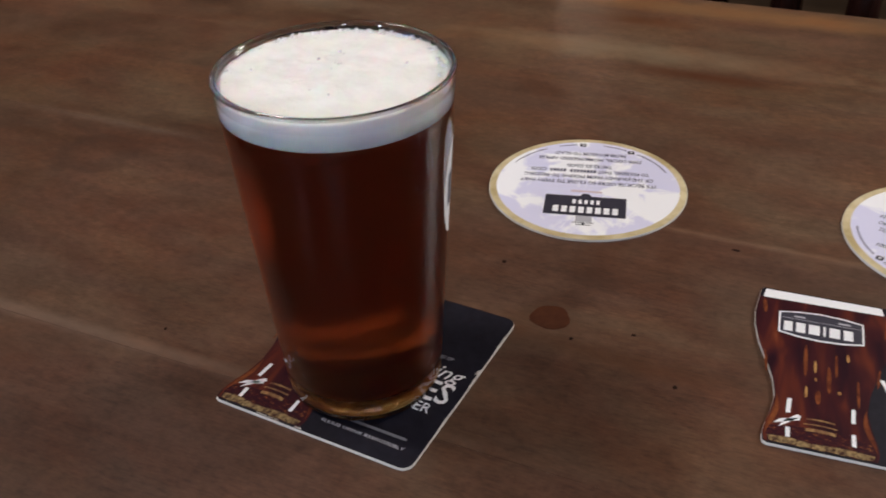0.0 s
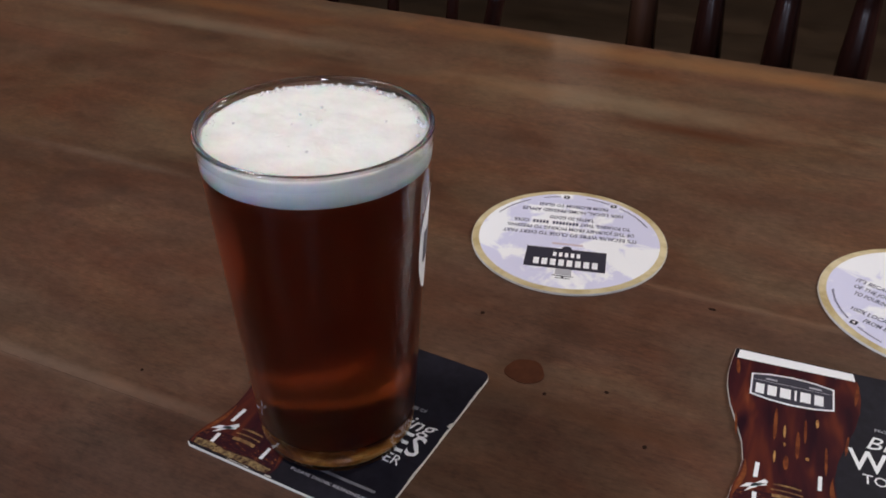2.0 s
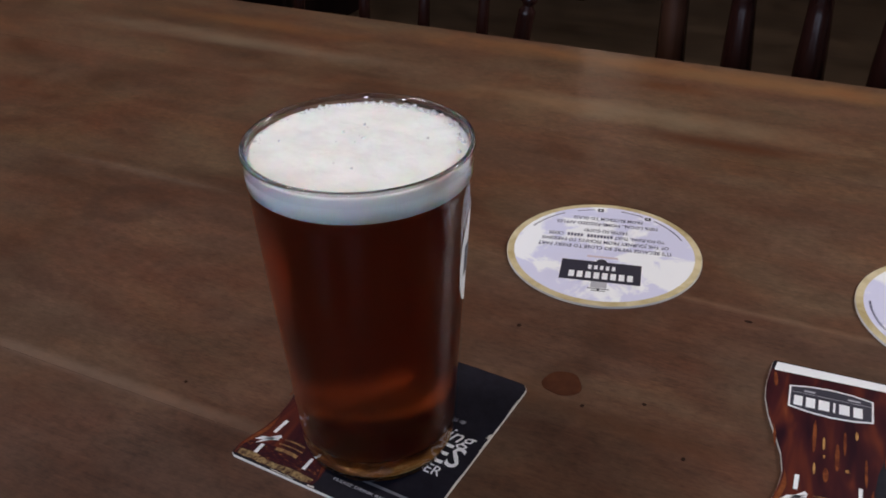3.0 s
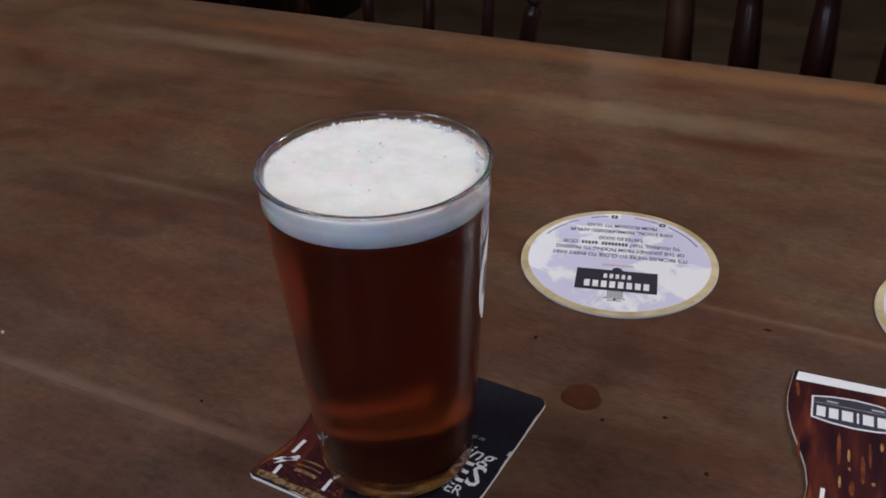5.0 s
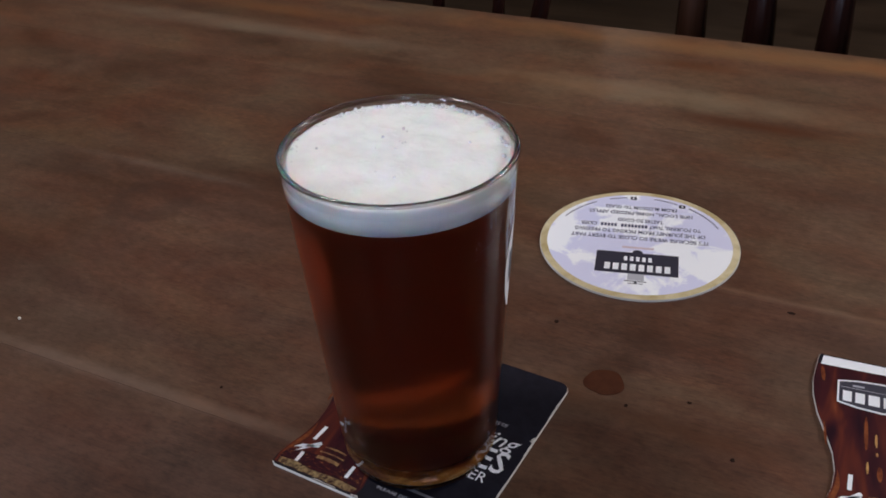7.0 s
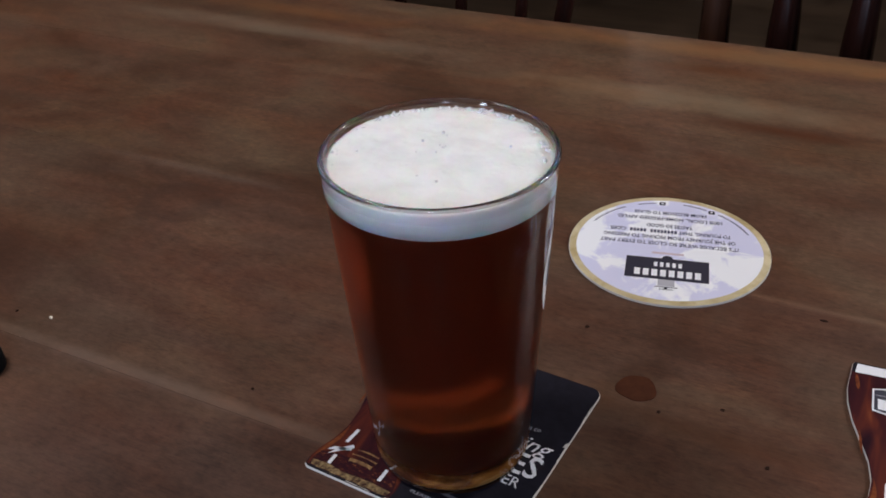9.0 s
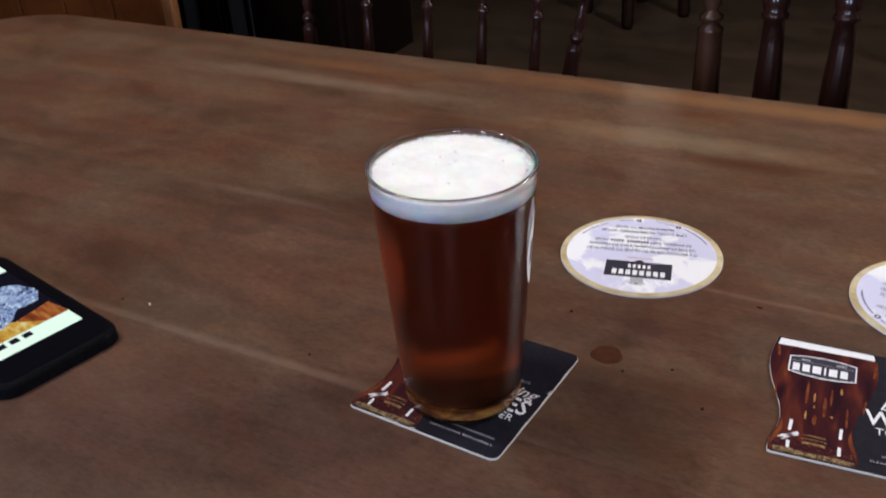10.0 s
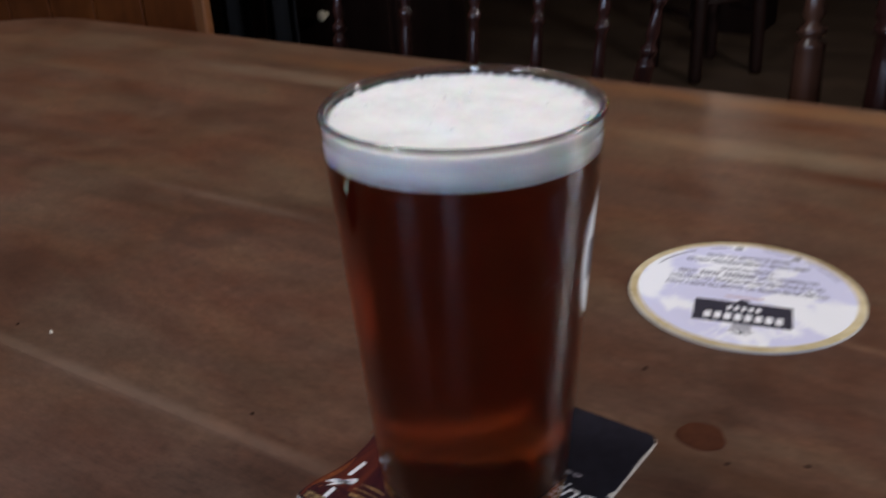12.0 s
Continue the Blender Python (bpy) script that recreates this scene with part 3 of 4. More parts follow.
shaped_mat(pose(-0.0314, -0.0416, Z, 0, 0, -4.0), "square black beer mat with printed ale picture, under the pint",
           ((0.0753, 0.0580, 0.012, 0.0006, 91), (0.0753, 0.0640, 0.004, 0.0018, 91), (0.0754, 0.0860, 0.016, 0.0004, 90), (0.0750, 0.0300, 0.018, 0.0004, 90), (0.0060, 0.0003, 0.014, 0.0005, 0), (0.0215, 0.0003, 0.004, 0.0013, 0)))
shaped_mat(pose(0.1910, 0.0230, Z, 0, 0, 4.4), "black beer mat with printed ale picture lying on the table")


def round_mat(m, label):
    ob = empty("round_beer_mat", m, label, "beer mat", "beer mats on the table")
    r, t = 0.0575, 0.0014
    part("board", slab(ring_points(r), 0.0, t - 0.0002, 0.0003, 2), M_EDGE, ob, "pale cardboard core")
    part("gold_border", slab(ring_points(r - 0.0004), t - 0.0002, t), M_GOLD, ob, "gold printed border")
    part("pale_face", sheet(ring_points(0.0532), t + 0.0001), M_PALE, ob, "pale lilac cloudy print")
    # hanging sign
    z = t + 0.0002
    part("sign", sheet([(-0.0230, 0.0130), (0.0230, 0.0130), (0.0230, 0.0340), (-0.0230, 0.0340)], z), M_INK, ob, "black printed sign")
    part("sign_knob", sheet(ring_points(0.0030, 20, 0.0, 0.0130), z + 0.00005), M_INK, ob)
    bars([(-0.0045, 0.0340, 0.0045, 0.0402)], z, M_GREYPRINT, ob, "sign_bracket")
    bars([(-0.0060, 0.0408, 0.0060, 0.0415), (-0.0040, 0.0430, 0.0040, 0.0436), (-0.0006, 0.0408, 0.0006, 0.0436)], z, M_INK, ob, "sign_bracket")
    for k in range(8):
        x = -0.0186 + k * 0.00475
        bars([(x, 0.0247, x + 0.0032, 0.0312)], z + 0.0001, M_WHITE, ob, "name_block")
    for k in range(5):
        x = -0.0082 + k * 0.0034
        bars([(x, 0.0172, x + 0.0020, 0.0216)], z + 0.0001, M_WHITE, ob, "name_block")
    bars([(-0.0090, 0.0066, 0.0090, 0.0086)], z, M_ROSE, ob, "small_print")
    lines = (("IT'S BECAUSE WE'RE SO CLOSE TO EVERY PART", -0.0045, 0.0790), ("OF THE JOURNEY FROM PICKING TO PRESSING", -0.0112, 0.0760),
             ("TASTES SO GOOD", -0.0242, 0.0270), ("100% LOCAL, HOME-PRESSED APPLES", -0.0325, 0.0620), ("FROM BLOSSOM TO GLASS", -0.0392, 0.0430))
    for text, y, w in lines:
        words(text, 0.0052, 0.0, y, z, M_TEXT, ob, width=w, bold=0.00009)
    words("TO POURING, THAT", 0.0052, -0.0205, -0.0178, z, M_TEXT, ob, width=0.0300, bold=0.00009)
    words("CIDER", 0.0052, 0.0300, -0.0178, z, M_TEXT, ob, width=0.0095, bold=0.00009)
    for k in range(14):
        if k != 8:
            bars([(-0.0044 + 0.0020 * k, -0.0177, -0.0030 + 0.0020 * k, -0.0143)], z, M_TEXT, ob, "name_block")
    # small bars that follow the lower rim, and two square marks
    for a0, a1, n in ((205, 236, 22), (245, 262, 12), (281, 294, 9), (304, 335, 22)):
        for i in range(n):
            a = radians(a0 + (a1 - a0) * i / n)
            c, s = math.cos(a), math.sin(a)
            pts = []
            for dr, dt in ((-0.0006, -0.0004), (0.0006, -0.0004), (0.0006, 0.0004), (-0.0006, 0.0004)):
                pts.append((c * (0.0498 + dr) - s * dt, s * (0.0498 + dr) + c * dt))
            if i == 0:
                bm = bmesh.new()
            bm.faces.new([bm.verts.new((x, y, z)) for x, y in pts])
        part("rim_print", bm, M_TEXT, ob)
    for a in (240, 276):
        c, s = math.cos(radians(a)) * 0.0492, math.sin(radians(a)) * 0.0492
        part("square_mark", sheet(rounded(c - 0.0019, s - 0.0019, c + 0.0019, s + 0.0019, 0.0006, 3), z), M_INK, ob)
        part("square_mark_centre", sheet(ring_points(0.0008, 12, c, s), z + 0.0001), M_WHITE, ob)
    return ob


round_mat(pose(0.0470, 0.1912, Z, 0, 0, 193.0), "round pale lilac beer mat with gold rim, lying upside down")
round_mat(pose(0.2440, 0.2050, Z, 0, 0, -19.0), "round pale lilac beer mat with gold rim beside another mat")

# ---- the pint ----
MAT_T = 0.0015


def pint():
    ob = empty("pint_glass", pose(0, 0, Z + MAT_T), "clear conical pint glass full of dark red ale with foam", "glass")
    hh, rt, rb, w = 0.1467, 0.0440, 0.0338, 0.0017
    ro = lambda z: rb + (rt - rb) * (max(z, 0.004) / hh) ** 1.0
    outer = [(0, 0.0012), (0.024, 0.0010), (0.0285, 0.0), (0.0318, 0.0003), (0.0333, 0.0016), (0.0340, 0.0042)]
    outer += [(ro(z), z) for z in np.linspace(0.008, hh - 0.0022, 24)]
    lip = [(rt + 0.0003, hh - 0.0014), (rt + 0.0002, hh - 0.0007), (rt - 0.0003, hh - 0.0001), (rt - 0.0010, hh), (rt - 0.0016, hh - 0.0003), (rt - 0.0020, hh - 0.0010), (rt - 0.0021, hh - 0.0018)]
    floor_z, zb, zt = 0.0105, 0.1334, 0.1441
    inner = [(ro(z) - w, z) for z in np.linspace(hh - 0.0040, zb, 6)]
    shell = part("glass_body", lathe(outer + lip + inner, 96), M_GLASS, ob, "clear thick-bottomed glass", True)
    shell.data.materials.append(M_GLASSRIM)
    for face in shell.data.polygons:
        if face.center.z > hh - 0.0016:
            face.material_index = 1
    k = 0.0003
    ale = [(0, floor_z - 0.0008), (0.016, floor_z - 0.0004), (ro(floor_z) - w - 0.0045, floor_z + 0.0004), (ro(floor_z) - w - 0.0012, floor_z + 0.0022)]
    ale += [(ro(z) - w, z) for z in np.linspace(floor_z + 0.006, zb, 22)] + [(0, zb + 0.0002)]
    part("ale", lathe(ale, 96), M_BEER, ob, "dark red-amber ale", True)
    # solid added inside the foot, in place of light gathered by the glass
    part("foot_glow_body", lathe([(0, 0.0024), (0.0290, 0.0024), (0.0314, 0.0040), (0.0322, floor_z - 0.0030), (0.0300, floor_z - 0.0016), (0, floor_z - 0.0022)], 64), M_FOOTGLOW, ob, "amber body added inside the foot to stand for its glow", True)
    # the head: a domed, uneven top that clings to the glass
    bm = bmesh.new()
    rings, n = [], 128
    prof = [(ro(zb) - w + k, zb + 0.0001), (ro(zb + 0.004) - w + k, zb + 0.004), (ro(zt - 0.0045) - w + k, zt - 0.0045), (ro(zt - 0.004) - w - 0.00025, zt - 0.0040), (ro(zt) - w - 0.0003, zt - 0.0004)]
    for r, z in prof:
        wobble = 0.0012 if z > zt - 0.001 else 0.0
        rings.append([(r * math.cos(2 * math.pi * i / n), r * math.sin(2 * math.pi * i / n), z - wobble * abs(noise.noise((i * 0.35, 2.0, 1.0)))) for i in range(n)])
    for j in range(1, 26):
        f = 1 - j / 26
        r = (ro(zt) - w - 0.0003) * f
        row = []
        for i in range(n):
            a = 2 * math.pi * i / n
            x, y = r * math.cos(a), r * math.sin(a)
            z = zt + 0.0010 * (1 - f * f) - (0.0008 * max(0.0, noise.noise((x * 160, y * 160, 5)) + 0.1) if j < 3 else 0.0) + 0.0007 * noise.noise((x * 90, y * 90, 3)) + 0.0004 * noise.noise((x * 230, y * 230, 7)) + 0.00012 * noise.noise((x * 420, y * 420, 9))
            row.append((x, y, z))
        rings.append(row)
    vs = [[bm.verts.new(p) for p in row] for row in rings]
    for a, b in zip(vs, vs[1:]):
        for i in range(n):
            bm.faces.new((a[i], a[(i + 1) % n], b[(i + 1) % n], b[i]))
    bm.faces.new(vs[-1])
    bm.faces.new(list(reversed(vs[0])))
    bmesh.ops.recalc_face_normals(bm, faces=bm.faces[:])
    part("foam", bm, M_FOAM, ob, "creamy white foam head", True)
    # bubbles along the edge and here and there on the head
    rnd = random.Random(5)
    bm = bmesh.new()
    for i in range(192):
        edge = i < 180
        a = rnd.gauss(1.6, 0.85) if edge else rnd.uniform(0, 2 * math.pi)
        r = (ro(zt) - w - rnd.uniform(0.0006, 0.0050)) if edge else rnd.uniform(0, 0.034)
        s = 0.0003 + 0.0007 * rnd.random() ** 2 if edge else rnd.uniform(0.0003, 0.0007)
        bmesh.ops.create_icosphere(bm, subdivisions=1, radius=s, matrix=Matrix.Translation((r * math.cos(a), r * math.sin(a), zt + 0.0016 * (1 - (r / 0.0405) ** 2) - 0.0002)))
    tagged(part("froth", bm, M_BUBBLE, ob, "small glossy foam bubbles", True), kind="stuff")
    # printed oval badge on the side turned away
    for name, dr, a0, half, zc, hz, mat in (("badge", 0.00015, 22, 19, 0.0985, 0.0225, M_WHITE), ("badge_band", 0.0003, 22, 13, 0.0985, 0.0070, M_INK)):
        bm = bmesh.new()
        cols = []
        for i in range(25):
            u = -1 + 2 * i / 24
            tall = hz * math.sqrt(max(0.0, 1 - u * u)) if name == "badge" else hz
            a = radians(a0 + half * u)
            cols.append([bm.verts.new(((ro(z) + dr) * math.cos(a), (ro(z) + dr) * math.sin(a), z)) for z in [zc + tall * q / 6 for q in range(-6, 7)]])
        for p, q in zip(cols, cols[1:]):
            for j in range(12):
                try:
                    bm.faces.new((p[j], q[j], q[j + 1], p[j + 1]))
                except ValueError:
                    pass
        bmesh.ops.remove_doubles(bm, verts=bm.verts[:], dist=1e-6)
        part(name, bm, mat, ob, "white printed oval badge" if name == "badge" else "")
    return ob


pint()

# ---- phone ----


def phone():
    ob = empty("phone", pose(-0.2275, -0.0435, Z, 0, 0, -12.2), "black smartphone in a rubber case, screen lit", "phone")
    ln, wd, hh = 0.168, 0.086, 0.0095
    part("case", slab(rounded(-ln, -wd, 0, 0, 0.014, 8), 0.0, hh, 0.0034, 4), M_RUBBER, ob, "black rubber case")
    part("screen_glass", slab(rounded(-ln + 0.004, -wd + 0.004, -0.004, -0.004, 0.010, 8), hh - 0.0004, hh + 0.0003, 0.0002, 1), M_SCREENGLASS, ob, "glossy black front glass")
    z = hh + 0.0005
    x1, x0, y0, y1 = -0.0300, -0.152, -wd + 0.0085, -0.0115
    part("display", sheet([(x0, y0), (x1, y0), (x1, y1), (x0, y1)], z), M_LIT_NAVY, ob, "lit display showing dark picture")
    z += 0.0001
    xa, xb, xc = x1 - 0.018, x1 - 0.040, x1 - 0.046
    part("white_bar", sheet([(xa, y0), (x1, y0), (x1, y1), (xa, y1)], z), M_LIT_WHITE, ob, "bright white screen bar")
    part("white_bar", sheet([(x0, y0), (-0.134, y0), (-0.134, y1), (x0, y1)], z), M_LIT_WHITE, ob, "bright white screen bar")
    part("gold_picture", sheet([(xc, y0), (xa, y0), (xa, y1 - 0.016), (xb + 0.006, y1 - 0.030), (xb, -0.048)], z), M_LIT_GOLD, ob, "gold and amber picture")
    part("red_picture", sheet([(xa, y1 - 0.016), (xa, y1), (xb, y1 - 0.003), (xb + 0.006, y1 - 0.030)], z), M_LIT_RED, ob, "red-brown picture")
    for cx, cy, rx, ry, turn in ((x1 - 0.066, -0.026, 0.020, 0.0135, 14), (x1 - 0.045, -0.052, 0.0115, 0.0230, 30), (x1 - 0.052, -0.0285, 0.0100, 0.0026, -62)):
        c, q = math.cos(radians(turn)), math.sin(radians(turn))
        out = [(rx * math.cos(k * 0.2618) * (1 + 0.05 * math.sin(k * 2.1)), ry * math.sin(k * 0.2618) * (1 + 0.07 * math.sin(k * 1.7))) for k in range(24)]
        part("patterned_oval", sheet([(cx + c * u - q * v, cy + q * u + c * v) for u, v in out], z + 0.0001), M_LIT_BLUE, ob, "blue and white patterned picture")
    for k in range(4):
        bars([(xa + 0.002, -0.074 + 0.009 * k, xa + 0.008, -0.068 + 0.009 * k)], z + 0.0001, M_LIT_NAVY, ob, "screen_print")
    part("home_button", slab(rounded(-0.0235, -0.052, -0.0165, -0.034, 0.003, 5), hh + 0.0003, hh + 0.0006, 0.0002, 1), M_SCREENGLASS, ob)
    return ob


phone()

# ---- marks on the table ----


def blot(name, x, y, rx, ry, mat, label, category, seed, lift=0.0003):
    rnd = random.Random(seed)
    n = 40
    ph = [rnd.uniform(0, 6.28) for _ in range(4)]
    pts = []
    for i in range(n):
        a = 2 * math.pi * i / n
        k = 1 + 0.05 * math.sin(2 * a + ph[0]) + 0.04 * math.sin(3 * a + ph[1]) + 0.03 * math.sin(5 * a + ph[2])
        pts.append((rx * k * math.cos(a), ry * k * math.sin(a)))
    ob = part(name, slab(pts, 0.0, lift, lift * 0.4, 1), mat)
    ob.location = (x, y, Z)
    return tagged(ob, label, category)


blot("dried_spill", 0.0648, 0.0675, 0.0092, 0.0094, M_STAIN, "round dark reddish dried drip on the table", "stain", 3)
for i, (x, y, rx, ry) in enumerate(((0.1379, 0.1561, 0.0042, 0.0020), (0.1300, 0.0410, 0.0018, 0.0026), (0.0279, 0.1031, 0.0022, 0.0028), (0.0786, 0.0560, 0.0018, 0.0022), (-0.2656, -0.0090, 0.0016, 0.0020), (0.1050, 0.0690, 0.0020, 0.0020), (-0.105, -0.008, 0.0015, 0.0018))):
    blot("dark_speck", x, y, rx * 0.50, ry * 0.42, M_SPECK, "small dark dent in the table wood", "mark", 20 + i)
blot("crumb", -0.2425, -0.0062, 0.0009, 0.0008, M_CRUMB, "tiny pale crumb on the table", "crumb", 40, 0.0012)

# ---- chairs ----


def chair(m, label, xs, half, thick, sagitta, seat_z=0.45, crest=(0.80, 0.905), worn=False, stout=False, rake=0.13):
    """Spindle-back chair; local x across, y to its back, origin on the floor under the middle of the back's foot."""
    ob = empty("spindle_back_chair", m, label, "chair", "chairs along the table")
    bend = lambda x: -sagitta * (x / half) ** 2
    # saddle seat
    out = [(0.215 * math.copysign(abs(math.cos(a)) ** 0.6, math.cos(a)), -0.16 + 0.205 * math.copysign(abs(math.sin(a)) ** 0.6, math.sin(a))) for a in [2 * math.pi * i / 40 for i in range(40)]]
    part("seat", slab(out, seat_z - 0.035, seat_z, 0.010, 3), M_CHAIR, ob)
    for sx in (-1, 1):
        for yy, out_y in ((-0.30, -0.36), (-0.02, 0.06)):
            a, b = (sx * 0.15, yy, seat_z - 0.034), (sx * 0.21, out_y, 0.0)
            ln = (Vector(b) - Vector(a)).length
            leg = part("leg", lathe([(0, 0), (0.014, 0), (0.020, 0.08), (0.013, 0.1), (0.021, 0.15), (0.019, 0.24), (0.012, 0.33), (0.016, ln), (0, ln)], 16), M_CHAIR, ob, smooth=True)
            leg.matrix_local = aim(a, b)
        ln = (Vector((sx * 0.188, 0.03, 0.16)) - Vector((sx * 0.188, -0.33, 0.16))).length
        rail = part("stretcher", lathe([(0, 0), (0.008, 0), (0.013, ln / 2), (0.008, ln), (0, ln)], 12), M_CHAIR, ob, smooth=True)
        rail.matrix_local = aim((sx * 0.19, -0.335, 0.16), (sx * 0.19, 0.03, 0.16))
    # spindles
    base_z, top_z = seat_z - 0.005, crest[0] + 0.012
    for k, x in enumerate(xs):
        ends = k in (0, len(xs) - 1)
        a = (x * ((0.95 if x < 0 else 0.72) if ends else 0.90), bend(x) * 0.6, base_z)
        b = (x, bend(x) + rake * (top_z - base_z), top_z)
        ln = (Vector(b) - Vector(a)).length
        t = thick
        tail = ([(0.98, 0.160), (0.92, 0.104), (0.94, 0.100), (0.94, 0.096), (0.58, 0.091), (0.58, 0.089), (0.88, 0.085), (0.88, 0.080), (0.46, 0.075), (0.48, 0.072), (0.70, 0.064), (0.46, 0.041), (0.40, 0.035), (0.76, 0.031), (0.76, 0.026), (0.46, 0.021), (0.46, 0.0)] if ends
                else [(1.0, 0.165), (0.82, 0.115), (0.76, 0.087), (0.97, 0.084), (0.97, 0.079), (0.80, 0.076), (0.95, 0.068), (1.0, 0.060), (0.85, 0.050), (0.55, 0.035), (0.30, 0.014), (0.30, 0.0)] if stout
                else [(0.74, 0.150), (0.62, 0.085), (0.50, 0.072), (0.80, 0.066), (0.82, 0.062), (0.48, 0.057), (0.45, 0.054), (0.70, 0.046), (0.66, 0.040), (0.34, 0.022), (0.28, 0.0)])
        lower = [(0, 0), (0.5, 0), (0.9, 0.09), (1.1, 0.16)] if stout else [(0, 0), (0.5, 0), (0.8, 0.10), (0.9, 0.16)]
        prof = [(r * t, z) for r, z in lower] + [(r * t, ln - d) for r, d in tail] + [(0, ln)]
        rubbed = worn and k == 0
        sp = part("spindle", lathe(prof, 24), M_WORNCHAIR if rubbed else M_CHAIR, ob, "rubbed worn turned post" if rubbed else "", smooth=True)
        sp.matrix_local = aim(a, b)
    # curved crest rail with scrolled ends
    bm = bmesh.new()
    cols, n = [], 56
    for i in range(n + 1):
        u = -1 + 2 * i / n
        x = half * u
        lo, hi = crest
        e = abs(u)
        low = lo + (0.003 * math.cos(u * 5.0) if e < 0.93 else 0.0)
        top = hi - 0.012 * max(0.0, e - 0.55) / 0.45
        col = []
        for j in range(21):
            v = j / 20
            z = low + (top - low) * v
            dx = 0.0
            if e > 0.85:
                s = (e - 0.85) / 0.15
                dx = s * float(np.interp(v, [0, 0.08, 0.18, 0.24, 0.40, 0.60, 0.75, 0.90, 1.0], [-0.006, -0.002, -0.005, -0.010, 0.0, 0.008, 0.010, 0.007, 0.0]))
            col.append((x + math.copysign(dx, u), bend(x) + rake * (z - base_z), z))
        cols.append(col)
    th = 0.011
    vf = [[bm.verts.new((x, y - th, z)) for x, y, z in c] for c in cols]
    vb = [[bm.verts.new((x, y + th, z)) for x, y, z in c] for c in cols]
    for i in range(n):
        for j in range(20):
            bm.faces.new((vf[i][j], vf[i + 1][j], vf[i + 1][j + 1], vf[i][j + 1]))
            bm.faces.new((vb[i][j], vb[i][j + 1], vb[i + 1][j + 1], vb[i + 1][j]))
        bm.faces.new((vf[i][0], vb[i][0], vb[i + 1][0], vf[i + 1][0]))
        bm.faces.new((vf[i][20], vf[i + 1][20], vb[i + 1][20], vb[i][20]))
    for c, d in ((vf[0], vb[0]), (vf[n], vb[n])):
        for j in range(20):
            bm.faces.new((c[j], c[j + 1], d[j + 1], d[j]))
    bmesh.ops.recalc_face_normals(bm, faces=bm.faces[:])
    sharp = [e for e in bm.edges if len(e.link_faces) == 2 and e.calc_face_angle() > 1.0]
    bmesh.ops.bevel(bm, geom=sharp, offset=0.005, segments=3, affect="EDGES", profile=0.5)
    part("crest_rail", bm, M_SHEENCREST if stout else M_CREST, ob, "wide curved glossy crest rail", True)
    return ob


chair(pose(-0.380, 0.690, 0, 0, 0, 3.0), "dark varnished wooden spindle-back chair pushed to the table", [-0.220, -0.135, -0.044, 0.041, 0.124, 0.193], 0.246, 0.0105, 0.046, crest=(0.801, 0.917))
chair(pose(0.147, 0.812, 0), "dark varnished wooden chair with thick turned spindles", [-0.204, -0.131, -0.046, 0.040, 0.126, 0.208], 0.242, 0.0175, 0.065, crest=(0.815, 0.918), worn=True, stout=True)

# ---- dark background furniture ----


def tall_stool():
    ob = empty("tall_stool", pose(0, 0, 0), "dark reddish wooden tall stool in the shadow", "stool")
    feet = [(-0.880, 3.085), (-0.718, 3.310), (-1.105, 3.245), (-0.943, 3.470)]
    cx, cy = sum(p[0] for p in feet) / 4, sum(p[1] for p in feet) / 4
    tops = [(cx + (x - cx) * 0.86, cy + (y - cy) * 0.86) for x, y in feet]
    for (x, y), (u, v) in zip(feet, tops):
        ln = (Vector((u, v, 0.74)) - Vector((x, y, 0))).length
        leg = part("leg", lathe([(0, 0), (0.021, 0), (0.024, 0.02), (0.026, 0.30), (0.024, ln), (0, ln)], 16), M_STOOL, ob, smooth=True)
        leg.matrix_local = aim((x, y, 0), (u, v, 0.74))
    mid = lambda k, z: (feet[k][0] + (tops[k][0] - feet[k][0]) * z / 0.74, feet[k][1] + (tops[k][1] - feet[k][1]) * z / 0.74, z)
    for a, b, z in ((0, 1, 0.29), (2, 3, 0.29), (0, 2, 0.24), (1, 3, 0.24)):
        ln = (Vector(mid(a, z)) - Vector(mid(b, z))).length
        rail = part("stretcher", lathe([(0, 0), (0.012, 0), (0.014, ln / 2), (0.012, ln), (0, ln)], 12), M_STOOL, ob, smooth=True)
        rail.matrix_local = aim(mid(a, z), mid(b, z))
    seat = part("seat", slab(ring_points(0.19, 40), 0.738, 0.775, 0.008, 3), M_STOOL, ob)
    seat.location = (cx, cy, 0)
    return ob


tall_stool()


def curtain(x, y, w, name="curtain"):
    bm = bmesh.new()
    cols = []
    for i in range(41):
        u = i / 40
        cols.append([bm.verts.new((x + w * u, y + 0.03 * math.sin(u * 9), z)) for z in (0.02, 1.0, 2.1)])
    for a, b in zip(cols, cols[1:]):
        for j in range(2):
            bm.faces.new((a[j], b[j], b[j + 1], a[j + 1]))
    ob = part(name, bm, M_NAVY, None, "", True)
    k = ob.modifiers.new("thickness", "SOLIDIFY")
    k.thickness = 0.006
    return tagged(ob, "dark navy hanging cloth in the shadow", "curtain")


curtain(-2.06, 1.9, 0.10)
curtain(-1.86, 1.9, 0.09)


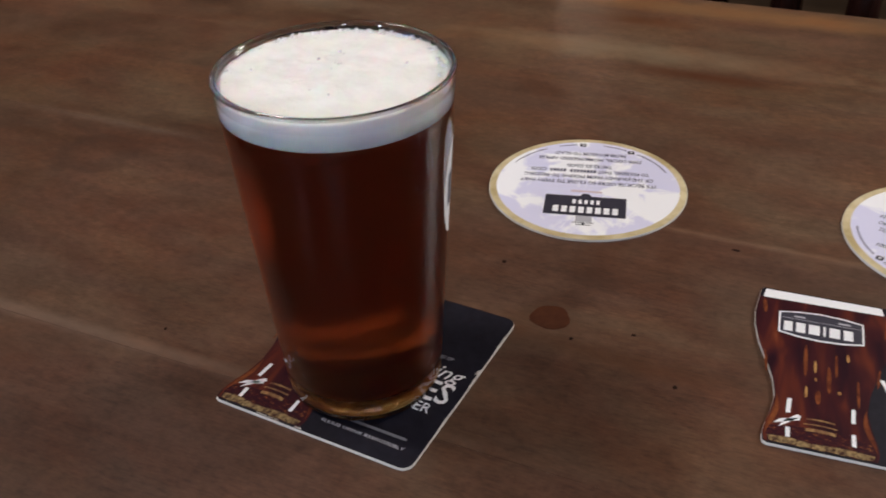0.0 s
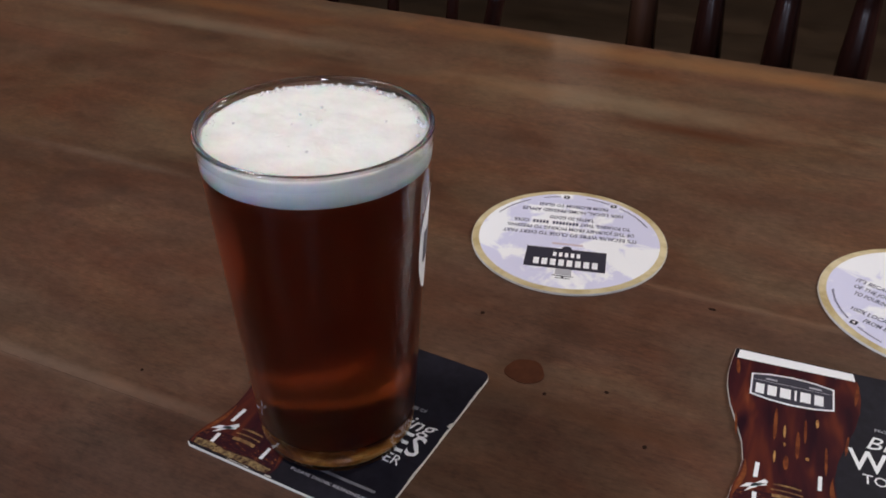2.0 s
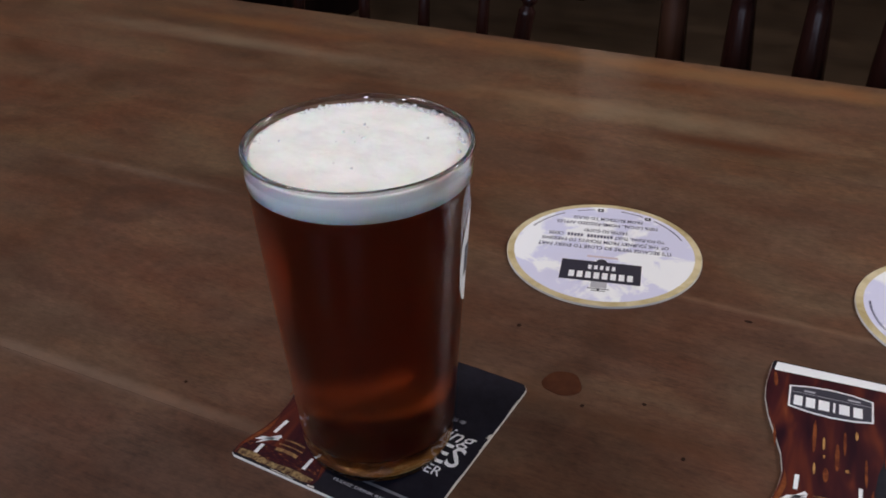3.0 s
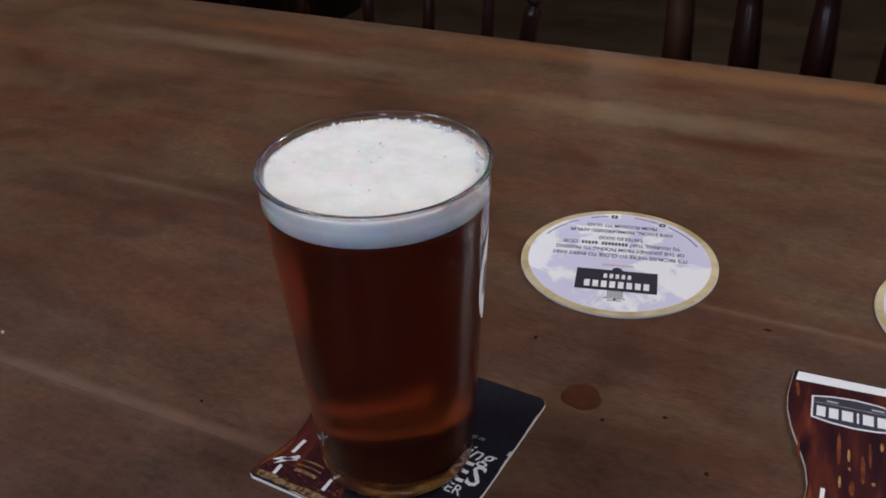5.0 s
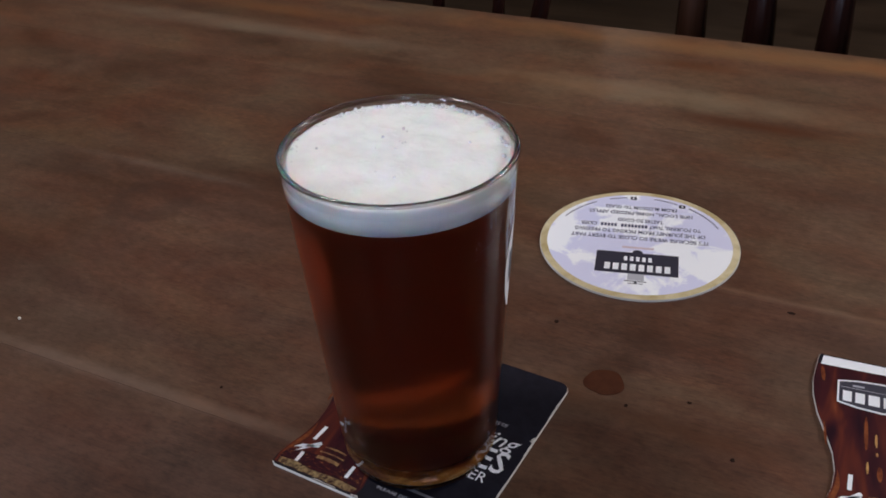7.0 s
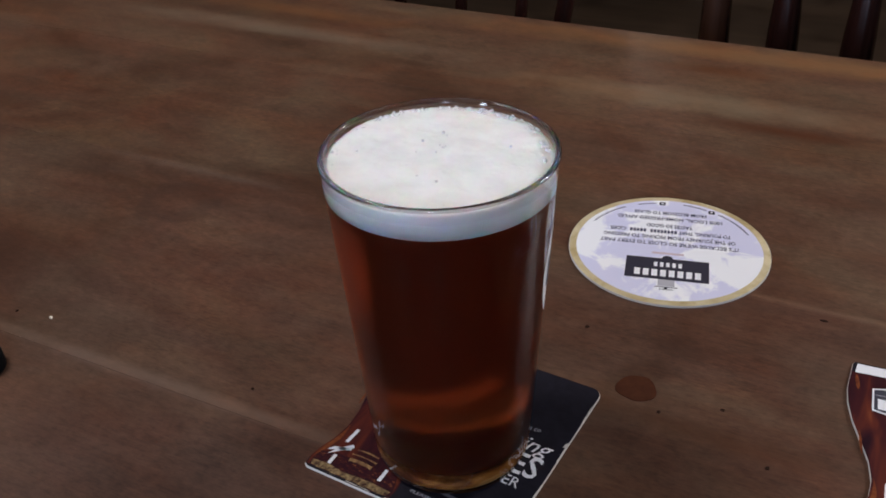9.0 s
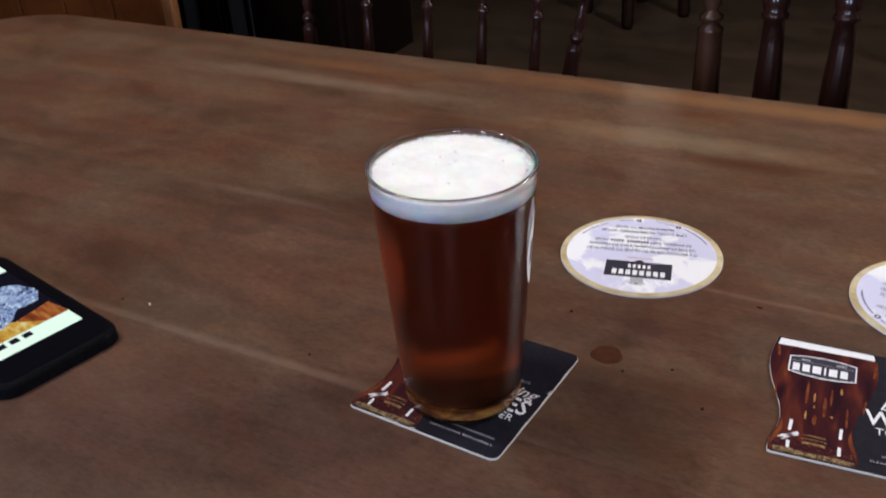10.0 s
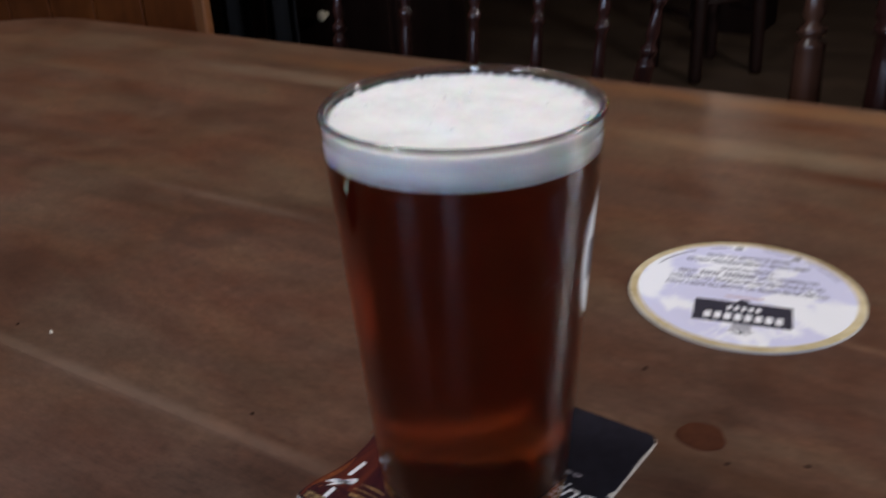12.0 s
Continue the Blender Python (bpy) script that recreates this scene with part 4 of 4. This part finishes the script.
def crate_and_box():
    ob = empty("dark_crate", pose(-1.02, 4.05, 0), "dark wooden crate on the floor in shadow", "crate")
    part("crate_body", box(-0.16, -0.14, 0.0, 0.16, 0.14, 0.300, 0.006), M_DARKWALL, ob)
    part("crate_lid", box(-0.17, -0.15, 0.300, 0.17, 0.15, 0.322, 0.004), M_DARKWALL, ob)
    pale = empty("cream_box", pose(-0.985, 4.05, 0.322), "tall cream cardboard box on a dark crate", "box")
    part("box_body", box(-0.048, -0.05, 0.0, 0.048, 0.05, 0.215, 0.002), M_CREAM, pale)
    part("box_flap", box(-0.050, -0.052, 0.215, 0.050, 0.052, 0.235, 0.002), M_CREAM, pale)


crate_and_box()


def cupboard():
    ob = empty("cupboard", pose(-2.15, 2.2, 0), "very dark wooden cupboard with a cream knob", "cupboard")
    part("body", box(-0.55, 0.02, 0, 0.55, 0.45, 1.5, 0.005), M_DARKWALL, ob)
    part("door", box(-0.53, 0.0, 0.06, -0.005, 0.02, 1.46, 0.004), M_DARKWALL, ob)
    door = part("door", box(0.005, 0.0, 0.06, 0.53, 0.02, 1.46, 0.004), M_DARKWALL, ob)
    knob = part("knob", lathe([(0, 0), (0.010, 0), (0.007, 0.012), (0.017, 0.024), (0.018, 0.034), (0.010, 0.042), (0, 0.043)], 24), M_CREAM, door, "round cream knob", True)
    knob.matrix_local = aim((0.274, 0.001, 0.356), (0.274, -0.1, 0.356))
    return ob


cupboard()

# ---- lamps ----


def pendant(x, y, z, watts):
    ob = empty("unseen_pendant", pose(x, y, z), "unseen warm glowing globe lamp on a ceiling cord", "lamp", "warm globe lamps")
    part("globe", lathe([(0, -0.05), (0.03, -0.04), (0.05, 0), (0.03, 0.04), (0.012, 0.055), (0, 0.055)], 24), M_LAMP, ob, "warm glowing globe", True)
    part("cord", lathe([(0, 0.05), (0.003, 0.05), (0.003, H - z), (0, H - z)], 8), M_RUBBER, ob)
    data = bpy.data.lights.new("lamp_light", "POINT")
    data.energy, data.color, data.shadow_soft_size = watts, (1.0, 0.915, 0.845), 0.16
    lt = new("lamp_light", data)
    lt.location = (x, y, z - 0.22)
    return ob


pendant(-1.10, 4.10, 1.98, 2.0)
# two unseen lamps added, placed and powered to balance light across the table
pendant(-0.70, -0.10, 2.25, 38)
pendant(1.20, 1.25, 1.80, 84)
